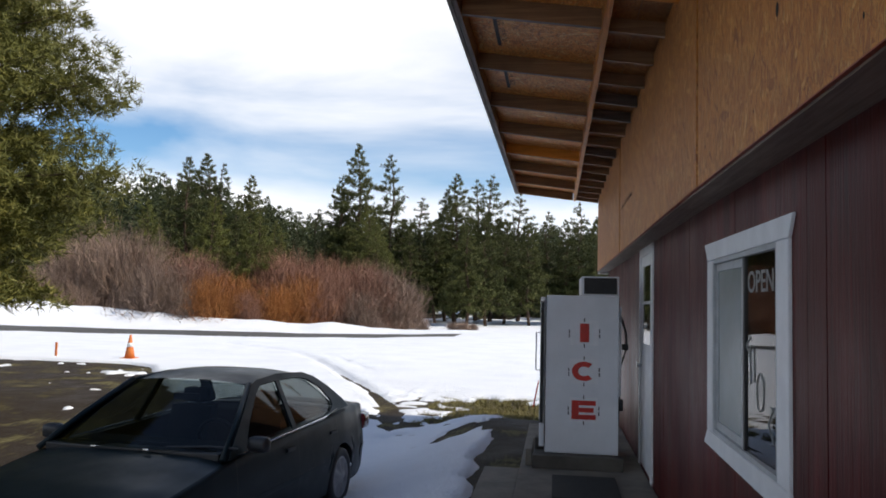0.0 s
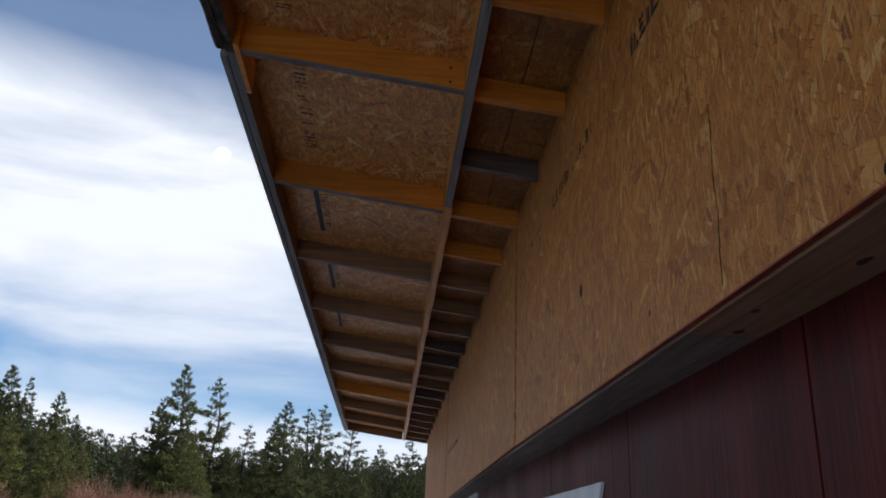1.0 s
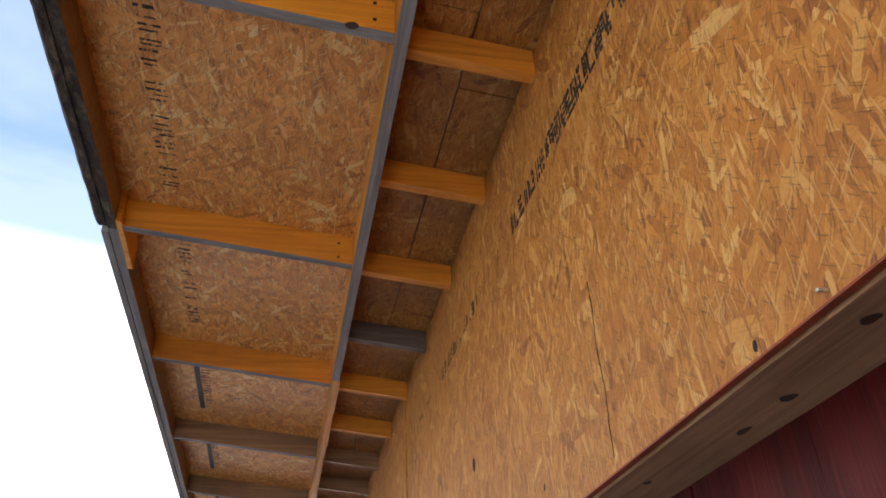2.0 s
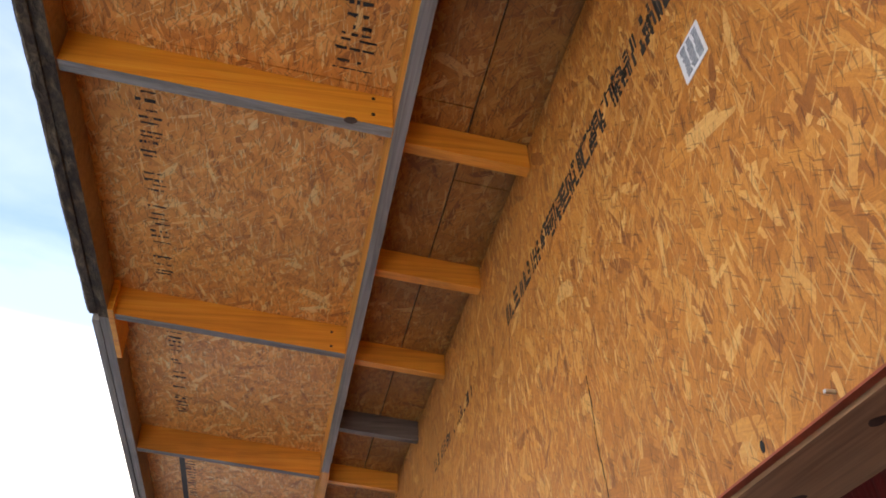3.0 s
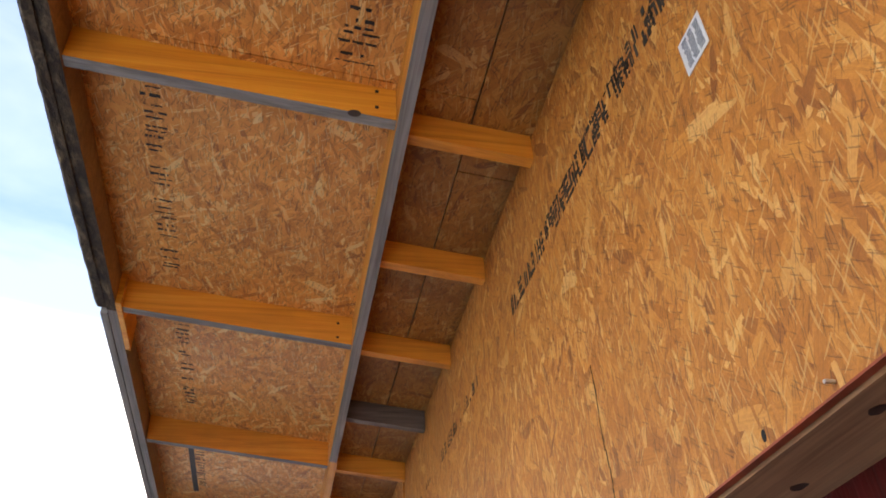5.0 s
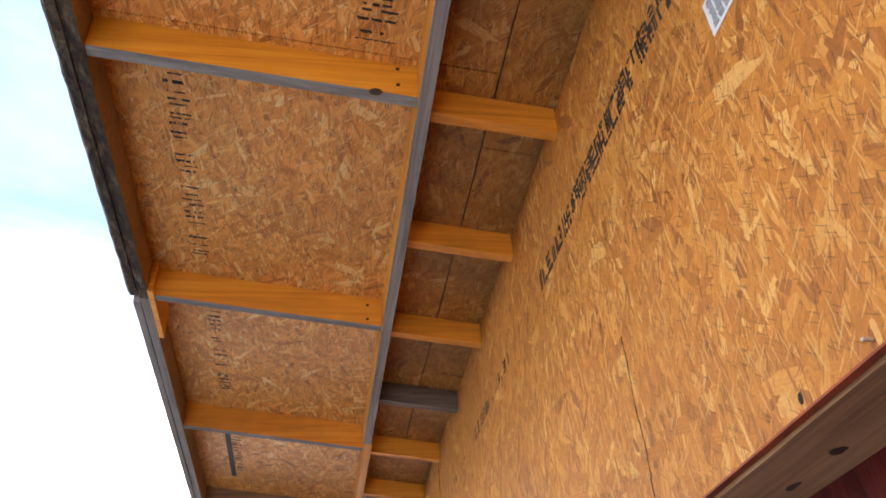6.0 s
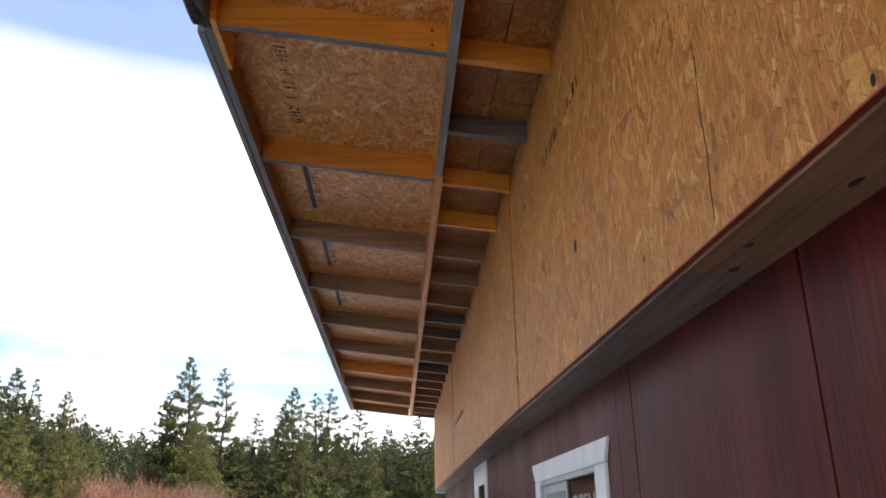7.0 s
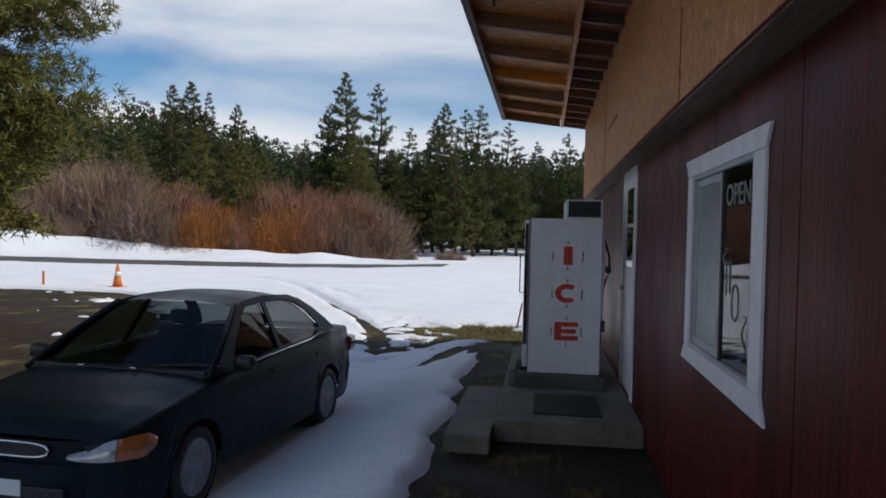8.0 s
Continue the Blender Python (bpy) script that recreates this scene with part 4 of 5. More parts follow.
def c_arc(bm, z0):
    cx, cz, n = 0.02, z0 + 0.09, 18
    rings = []
    for i in range(n + 1):
        t = radians(48 + 264 * i / n)
        rings.append([bm.verts.new((cx + r * 1.25 * math.cos(t), y, cz + r * math.sin(t))) for y in (-0.007, -0.0036) for r in (0.046, 0.093)])
    for p, q in zip(rings, rings[1:]):
        for a, b in ((0, 1), (1, 3), (3, 2), (2, 0)):
            bm.faces.new((p[a], p[b], q[b], q[a]))
    bm.faces.new([rings[0][i] for i in (0, 2, 3, 1)])
    bm.faces.new([rings[-1][i] for i in (0, 1, 3, 2)])


letter("letter_I", [(-0.022, 0.065, 0.0, 0.18)])
letter("letter_C", [], c_arc)
letter("letter_E", [(-0.095, -0.025, 0.0, 0.18), (-0.024, 0.135, 0.0, 0.045), (-0.024, 0.115, 0.068, 0.112), (-0.024, 0.135, 0.135, 0.18)])


# ---- trees ----
def conifer(seed, tall, wide, bare, branches, tufts, blades, blade, droop=0.2, ragged=0.3, power=0.85, foot=0.0):
    """Verts and faces of a trunk with limbs, and of a crown of needle tufts. Base at the origin."""
    r = np.random.RandomState(seed)
    tv, tf = tube([(0.02 * tall * math.sin(k), 0.015 * tall * math.cos(1.7 * k) - 0.015 * tall, tall * k / 7) for k in range(8)], [tall * 0.017 * (1 - k / 7.6) for k in range(8)], 7)
    tv = [tuple(p) for p in tv]
    cv, cf = [], []
    whorls = max(8, branches // 6)
    for i in range(branches):
        q = ((i // 6) + 0.5 + r.normal(0, 0.42)) / whorls
        q = min(max(q, 0.0), 0.995) ** 0.9
        z = tall * (bare + (0.985 - bare) * q)
        shape = (1 - q) ** power * (0.62 + 0.38 * min(1, 5 * q + 0.2))
        if foot:
            shape *= 0.52 + 0.48 * float(S(q / foot))
        reach = wide * shape * (1 + ragged * r.uniform(-1.3, 0.9)) + 0.008 * tall
        az = i * 1.047 + (i // 6) * 0.61 + r.normal(0, 0.25)
        d = np.array([math.cos(az), math.sin(az), 0])
        base = np.array([0, 0, z])
        lift = (0.60 * q - droop + r.normal(0, 0.10)) * reach
        tip = base + d * reach + np.array([0, 0, lift])
        if reach > 0.25 * wide:
            a, b = tube([base, (base + tip) / 2 + (0, 0, -0.05 * reach), tip], [0.010 * reach + 0.005, 0.007 * reach + 0.003, 0.003], 4, False)
            tf += [tuple(k + len(tv) for k in f) for f in b]
            tv += [tuple(p) for p in a]
        count = max(2, int(tufts * (0.25 + 0.75 * reach / wide)))
        size = 0.30 + 0.70 * (1 - q)
        for k in range(count):
            s = 0.18 + 0.86 * math.sqrt((k + r.rand()) / count)
            sag = -0.10 * reach * s * (1 - s)
            p = base + (tip - base) * s + r.normal(0, 1, 3) * np.array([0.13, 0.13, 0.055]) * reach * (1.15 - 0.5 * s) + np.array([0, 0, sag])
            n = r.normal(0, 1, (blades, 3))
            n = n / np.linalg.norm(n, axis=1)[:, None] + d * 0.55 + np.array([0, 0, 0.25])
            n /= np.linalg.norm(n, axis=1)[:, None]
            side = np.cross(n, r.normal(0, 1, (blades, 3)))
            side /= np.linalg.norm(side, axis=1)[:, None]
            L, W = size * blade[0] * (0.6 + 0.8 * r.rand(blades, 1)), size * blade[1] * (0.7 + 0.6 * r.rand(blades, 1))
            at = p + r.normal(0, 0.26 * blade[0] * size, (blades, 3))
            cv.append(np.stack([at - side * W, at + side * W, at + n * L], 1).reshape(-1, 3))
    cv = np.concatenate(cv)
    cf = np.arange(len(cv)).reshape(-1, 3).tolist()
    cv = cv.tolist()
    return tv, tf, cv, cf


def tree(seed, tall, wide, bare, label, mat=PINE, **kw):
    tv, tf, cv, cf = conifer(seed, tall, wide, bare, **kw)
    ob = tagged(empty("pine_tree"), label, "tree", "edge of the woods")
    mesh_ob("trunk", tv, tf, BARK, ob, smooth=True)
    mesh_ob("crown", cv, cf, mat, ob, "needle covered crown")
    return ob


def at_az(az, dist):
    return dist * math.sin(radians(az)), dist * math.cos(radians(az)) - 2.48


KINDS = [
    tree(1, 10, 2.5, 0.17, "tall dark green pine with ragged crown at the wood edge", branches=132, tufts=26, blades=9, blade=(0.32, 0.050), ragged=0.35),
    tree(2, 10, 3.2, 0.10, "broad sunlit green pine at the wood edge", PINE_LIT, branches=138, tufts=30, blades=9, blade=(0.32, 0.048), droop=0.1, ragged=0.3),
    tree(3, 10, 2.0, 0.10, "narrow dark green fir at the wood edge", FIR, branches=144, tufts=20, blades=9, blade=(0.28, 0.046), droop=0.35, power=1.0),
    tree(4, 10, 2.2, 0.24, "thin open crowned pine with bare lower trunk", branches=90, tufts=22, blades=9, blade=(0.30, 0.046), ragged=0.5),
]
SPOTS = [  # azimuth, elevation of the tip, distance, kind
    (-34.5, 7.2, 70, 1), (-32.6, 6.9, 74, 1), (-31.0, 6.2, 66, 0), (-28.6, 6.6, 72, 1), (-27.2, 7.6, 80, 0),
    (-26.1, 9.6, 76, 0), (-24.9, 9.9, 80, 0), (-23.7, 9.3, 78, 2), (-24.3, 7.0, 62, 1), (-21.8, 8.6, 84, 0), (-21.3, 6.3, 60, 1), (-22.6, 6.8, 66, 0),
    (-20.0, 5.6, 70, 1), (-18.6, 5.2, 80, 2), (-17.1, 6.5, 82, 2), (-16.3, 5.4, 70, 0),
    (-15.6, 8.6, 70, 0), (-14.4, 11.2, 70, 0), (-13.6, 7.0, 66, 1), (-12.1, 10.6, 72, 3), (-13.0, 6.0, 62, 1), (-11.0, 6.0, 72, 0), (-10.5, 5.2, 68, 2),
    (-9.7, 7.6, 76, 3), (-8.6, 6.0, 70, 0), (-7.9, 8.2, 74, 0), (-7.2, 9.3, 72, 0), (-6.4, 6.3, 64, 1), (-5.7, 9.0, 78, 3), (-4.7, 9.3, 76, 3), (-5.0, 6.6, 66, 0),
    (-3.7, 6.2, 72, 0), (-2.7, 8.1, 80, 3), (-1.9, 6.0, 70, 1), (-0.6, 6.8, 78, 2), (0.6, 6.2, 74, 0), (1.5, 7.4, 76, 2), (2.8, 6.4, 72, 0), (4.2, 7.0, 78, 0), (6, 6.6, 74, 1),
]
tr = random.Random(9)
for k, (az, el, dist, kind) in enumerate(SPOTS):
    x, y = at_az(az, dist)
    z = float(ground_z(x, y))
    s = (1.6 + dist * math.tan(radians(el)) - z) / 9.85
    m = Matrix.Translation((x, y, z)) @ Matrix.Rotation(tr.uniform(0, 6.28), 4, "Z") @ Matrix.Diagonal((s * tr.uniform(0.85, 1.0), s * tr.uniform(0.85, 1.0), s, 1))
    copy_thing(KINDS[kind if az < -12 else (0, 0, 3, 3)[kind]], m)
for ob in KINDS:
    for child in list(ob.children):
        bpy.data.objects.remove(child)
    bpy.data.objects.remove(ob)

# woods behind, on the hill and all round
wv, wf = [], []
for k in range(4):
    KINDS[k] = conifer(20 + k, 10, (2.3, 1.9, 2.7, 2.0)[k], 0.05, 60, 7, 4, (0.70, 0.20))
wr = np.random.RandomState(12)
spots = [(az, d) for az, d in zip(wr.uniform(-40, 8, 560), wr.uniform(84, 200, 560))] + [(az, d) for az, d in zip(wr.uniform(10, 320, 160), wr.uniform(95, 150, 160))]
for k, (az, d) in enumerate(spots):
    x, y = at_az(az, d)
    z = float(ground_z(x, y))
    s = wr.uniform(0.85, 1.35) * (1.1 if az > -20 else 1.0)
    if az < 8:
        s = min(2.1, (1.6 + d * math.tan(radians(np.interp(az, [-40, -29, -26, -19, -16, -9, 8], [8.7, 8.7, 8.4, 6.9, 6.4, 6.0, 6.2]))) - z) / 10) * wr.uniform(0.72, 1.02)
        if s < 0.3:
            continue
    _, _, cv, cf = KINDS[k % 4]
    c, sn = math.cos(k), math.sin(k)
    p = np.array(cv) * s
    p = np.stack([p[:, 0] * c - p[:, 1] * sn + x, p[:, 0] * sn + p[:, 1] * c + y, p[:, 2] + z], 1)
    wf.append(np.array(cf) + sum(len(q) for q in wv))
    wv.append(p)
tagged(mesh_ob("far_woods", np.concatenate(wv).tolist(), np.concatenate(wf).tolist(), FIR), "dense dark conifer woods on the hillside", "woods", kind="stuff")

# large pine beside the lot
tv, tf, cv, cf = conifer(77, 17.0, 5.1, 0.03, 620, 84, 26, (0.26, 0.017), droop=0.03, ragged=0.22, power=0.62, foot=0.28)
px_, py_ = at_az(-45.9, 19.0)
big_pine = tagged(empty("large_pine", pose(px_, py_, float(ground_z(px_, py_)))), "large bushy green pine beside the ploughed lot", "tree")
mesh_ob("trunk", tv, tf, BARK, big_pine, smooth=True)
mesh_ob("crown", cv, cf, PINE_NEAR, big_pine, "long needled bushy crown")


# ---- willow thicket ----
def shrub(seed, mat):
    r = np.random.RandomState(seed)
    v, f = [], []
    for i in range(620):
        az, lean = r.uniform(0, 6.28), abs(r.normal(0, 0.85))
        lean = min(lean, 1.35)
        h = r.uniform(0.5, 1.0) * (1 - 0.22 * lean)
        p, d = np.array([r.normal(0, 0.16), r.normal(0, 0.16), 0]), np.array([math.sin(lean) * math.cos(az), math.sin(lean) * math.sin(az), math.cos(lean)])
        segs = [(p, d, h, 0.0042)]
        for j in range(5):
            s = r.uniform(0.35, 0.92)
            segs.append((p + d * h * s, 0.7 * d + r.normal(0, 0.55, 3), h * (1 - s) * r.uniform(0.7, 1.3), 0.0032))
        for q, e, L, w in segs:
            e = e / np.linalg.norm(e)
            side = np.cross(e, r.normal(0, 1, 3))
            side = side / np.linalg.norm(side) * w
            bend = r.normal(0, 0.05, 3) * L
            c = len(v)
            v += [tuple(q - side), tuple(q + side), tuple(q + e * L * 0.5 + bend + side * 0.7), tuple(q + e * L * 0.5 + bend - side * 0.7), tuple(q + e * L)]
            f += [(c, c + 1, c + 2, c + 3), (c + 3, c + 2, c + 4)]
    return v, f


SHRUBS = []
for k, (mat, label) in enumerate(zip(TWIGS, ("bare brown willow shrub behind the snow bank", "bare reddish willow shrub behind the snow bank", "bare bright orange willow shrub behind the snow bank"))):
    for s in range(2):
        v, f = shrub(40 + 2 * k + s, mat)
        ob = tagged(empty("willow_shrub"), label, "shrub", "willow thicket")
        mesh_ob("brush", v, f, mat, ob)
        SHRUBS.append(ob)
for az, dist, el, kind in [(-36.5, 50, 1.8, 0), (-34.6, 50, 2.0, 0), (-33.0, 53, 3.4, 0), (-31.4, 55, 4.3, 0), (-30.2, 52, 4.6, 0), (-28.8, 54, 3.9, 0), (-27.6, 51, 2.6, 0), (-26.6, 54, 2.9, 1), (-25.2, 52, 3.0, 1), (-24.2, 50, 1.6, 2), (-23.3, 52, 1.7, 2),
                           (-22.2, 51, 1.6, 2), (-21.0, 54, 2.0, 1), (-20.0, 55, 3.1, 1), (-19.0, 54, 3.3, 1), (-18.2, 51, 1.7, 2), (-17.2, 54, 2.7, 1), (-16.2, 56, 3.0, 1), (-15.4, 52, 2.0, 1), (-14.6, 54, 2.6, 1), (-13.4, 53, 2.8, 1), (-12.4, 54, 2.6, 0), (-11.4, 53, 2.1, 0), (-10.8, 54, 1.4, 0),
                           (-32.2, 49, 0.9, 0), (-29.4, 49.5, 0.8, 0), (-26.0, 50, 0.9, 0), (-21.6, 50, 0.6, 1), (-19.6, 50.5, 1.0, 2), (-17.0, 51, 0.9, 1), (-14.0, 51, 0.9, 0)]:
    dist += 5 + 4 * float(S((-27 - az) / 5))
    x, y = at_az(az + tr.uniform(-0.2, 0.2), dist)
    z = float(ground_z(x, y))
    h = 1.22 * (1.6 + dist * math.tan(radians(el)) - z)
    wdt = h * tr.uniform(0.62, 0.8) if h > 3 else 2.0
    m = Matrix.Translation((x, y, z)) @ Matrix.Rotation(tr.uniform(0, 6.28), 4, "Z") @ Matrix.Diagonal((wdt, wdt, h, 1))
    copy_thing(SHRUBS[2 * kind + tr.randint(0, 1)], m)
for az, dist, h, w in ((-6.6, 56, 0.9, 1.0), (-7.3, 58, 0.8, 0.9), (-5.9, 57, 0.7, 0.8), (-9.5, 55, 0.9, 0.9)):
    x, y = at_az(az, dist)
    copy_thing(SHRUBS[0], Matrix.Translation((x, y, float(ground_z(x, y)))) @ Matrix.Diagonal((w, w, h, 1)))
for ob in SHRUBS:
    for child in list(ob.children):
        bpy.data.objects.remove(child)
    bpy.data.objects.remove(ob)

# ---- traffic cone and marker stake ----
cx, cy = -12.7, 20.1
cone = tagged(empty("traffic_cone", pose(cx, cy, float(ground_z(cx, cy)) + 0.06)), "faded orange traffic cone in snow", "cone")
part("base", block(-0.2, 0.2, -0.2, 0.2, 0, 0.04, 0.01), CONE, cone)
v, f = tube([(0, 0, 0.04), (0, 0, 0.26), (0, 0, 0.44), (0, 0, 0.72)], [0.15, 0.11, 0.078, 0.028], 14)
mesh_ob("body", v, f, CONE, cone, smooth=True)
v, f = tube([(0, 0, 0.36), (0, 0, 0.48)], [0.097, 0.075], 14)
mesh_ob("band", v, f, WHITE, cone, "white band", smooth=True)
sx, sy = -14.9, 19.8
stake = tagged(empty("marker_stake", pose(sx, sy, float(ground_z(sx, sy)))), "short orange marker stake in the snow edge", "stake")
part("post", block(-0.03, 0.03, -0.02, 0.02, 0, 0.5, 0.005), CONE, stake)

# ---- car ----
CU = [0.0, 0.05, 0.18, 0.45, 0.85, 1.20, 2.0, 3.0, 3.55, 4.0, 4.28, 4.40, 4.45]
HW = [0.56, 0.68, 0.775, 0.825, 0.845, 0.85, 0.85, 0.85, 0.842, 0.82, 0.775, 0.70, 0.62]
SH = [0.61, 0.65, 0.70, 0.755, 0.81, 0.86, 0.90, 0.925, 0.94, 0.945, 0.93, 0.88, 0.80]
TP = [0.63, 0.68, 0.735, 0.80, 0.868, 0.925, 0.95, 0.97, 0.99, 0.985, 0.965, 0.905, 0.82]
FW, RW = 0.85, 3.47                    # wheel centres from the nose
car = tagged(empty("sedan_car", pose(-3.337, 2.161, -0.413, 0, 0, -5.24)), "dark grey green compact sedan parked on snow", "car")


def cu(table, u):
    return float(np.interp(u, CU, table))


def sill(u):
    low = 0.20 + 0.10 * max(0, 1 - u / 0.25) + 0.14 * max(0, (u - 4.15) / 0.3)
    for c in (FW, RW):
        if abs(u - c) < 0.345:
            low = max(low, 0.29 + math.sqrt(0.345 ** 2 - (u - c) ** 2))
    return low


def side_v(u, w):
    hw, s = cu(HW, u), cu(SH, u)
    t = (w - 0.52) / 0.42
    return hw * (1 - 0.055 * t * t) + (0.012 if 0.50 < w < 0.56 else 0.0)


us = np.unique(np.round(np.concatenate([np.linspace(0, 0.3, 9), np.linspace(0.3, 4.1, 96), np.linspace(4.1, 4.45, 11)]), 4))
for side in (1, -1):
    verts, faces = [], []
    rows = 12
    for u in us:
        lo, hi = sill(u), cu(SH, u)
        for k in range(rows):
            w = lo + (hi - lo) * k / (rows - 1)
            verts.append((side * side_v(u, w), u, w))
        verts.append((side * (side_v(u, hi) - 0.035), u, hi + 0.018))
    n = rows + 1
    for i in range(len(us) - 1):
        for k in range(n - 1):
            a = i * n + k
            f4 = (a, a + n, a + n + 1, a + 1)
            faces.append(f4 if side > 0 else f4[::-1])
    mesh_ob("body_side", verts, faces, PAINT, car, smooth=True)


def lid(name, u0, u1, mat, label=""):
    verts, faces, n = [], [], 17
    uu = np.linspace(u0, u1, 22)
    for u in uu:
        hw, s, t = side_v(u, cu(SH, u)) - 0.033, cu(SH, u) + 0.017, cu(TP, u)
        for k in range(n):
            q = -1 + 2 * k / (n - 1)
            crease = 0.008 * math.exp(-((abs(q) - 0.72) / 0.06) ** 2)
            verts.append((q * hw, u, s + (max(t, s + 0.01) - s) * (1 - abs(q) ** 2.6) + crease))
    for i in range(len(uu) - 1):
        for k in range(n - 1):
            a = i * n + k
            faces.append((a, a + 1, a + n + 1, a + n))
    return mesh_ob(name, verts, faces, mat, car, label, smooth=True)


lid("hood", 0.03, 1.17, PAINT)
lid("trunk_lid", 3.52, 4.42, PAINT)


def wrap(name, u_list, w0, w1, mat, grow=0.0, label="", vmax=0.99):
    """Nose or tail skin that follows the plan of the body from side to side."""
    verts, faces, n, m = [], [], 25, 8
    for k in range(n):
        q = -1 + 2 * k / (n - 1)
        ang = q * math.pi / 2
        for j in range(m):
            w = w0 + (w1 - w0) * j / (m - 1)
            belly = 1 - 0.05 * ((w - 0.5) / 0.3) ** 2
            u = u_list[0] + (u_list[1] - u_list[0]) * (abs(math.sin(ang * vmax)) ** 3.2)
            v = math.sin(ang) * (side_v(max(u, 0.18), min(w, 0.6)) + grow) * belly
            verts.append((v, u - grow * math.cos(ang) * (1 if u_list[1] > u_list[0] else -1), w))
    for k in range(n - 1):
        for j in range(m - 1):
            a = k * m + j
            faces.append((a, a + m, a + m + 1, a + 1))
    return mesh_ob(name, verts, faces, mat, car, label, smooth=True)


wrap("front_bumper", (-0.02, 0.42), 0.20, 0.50, PAINT, 0.012)
wrap("nose_panel", (0.0, 0.30), 0.49, 0.645, PAINT, 0.002)
wrap("rear_bumper", (4.47, 4.10), 0.28, 0.62, PAINT, 0.012)
wrap("tail_panel", (4.45, 4.2), 0.60, 0.86, PAINT, 0.0)
part("underbody", block(-0.70, 0.70, 0.25, 4.2, 0.17, 0.26), TRIM_BLACK, car)
for c in (FW, RW):
    for s in (-1, 1):
        v, f = tube([(s * 0.40, c, 0.30), (s * 0.80, c, 0.30)], 0.36, 20)
        inner = mesh_ob("wheel_arch", [p for p in v], [q[::-1] for q in f if len(q) == 4] + [tuple(range(20))], TRIM_BLACK, car, smooth=True)

# cabin
roof_v, roof_f = [], []
ru, rn = np.linspace(1.93, 3.05, 16), 13
for u in ru:
    t = (u - 1.93) / 1.12
    top, hw = 1.352 + 0.072 * math.sin(math.pi * (0.10 + 0.80 * t)) + 0.006, 0.535 - 0.01 * t
    for k in range(rn):
        q = -1 + 2 * k / (rn - 1)
        roof_v.append((q * hw, u + 0.05 * (1 - q * q) * (-1 if t < 0.5 else 1) * abs(2 * t - 1), top - 0.045 * abs(q) ** 3))
for i in range(len(ru) - 1):
    for k in range(rn - 1):
        p = i * rn + k
        roof_f.append((p, p + 1, p + rn + 1, p + rn))
mesh_ob("roof_panel", roof_v, roof_f, PAINT, car, smooth=True)


def screen(name, a, b, mat, bulge, inset=0.03):
    """A curved pane between the foot line a and the head line b."""
    verts, faces, n, m = [], [], 15, 8
    for j in range(m):
        t = j / (m - 1)
        u, v, w = (a[i] + (b[i] - a[i]) * t for i in range(3))
        for k in range(n):
            q = -1 + 2 * k / (n - 1)
            verts.append((q * (v - inset), u + bulge * (1 - q * q), w + 0.035 * (1 - q * q) * 0.6))
    for j in range(m - 1):
        for k in range(n - 1):
            p = j * n + k
            faces.append((p, p + 1, p + n + 1, p + n))
    return mesh_ob(name, verts, faces, mat, car, smooth=True)


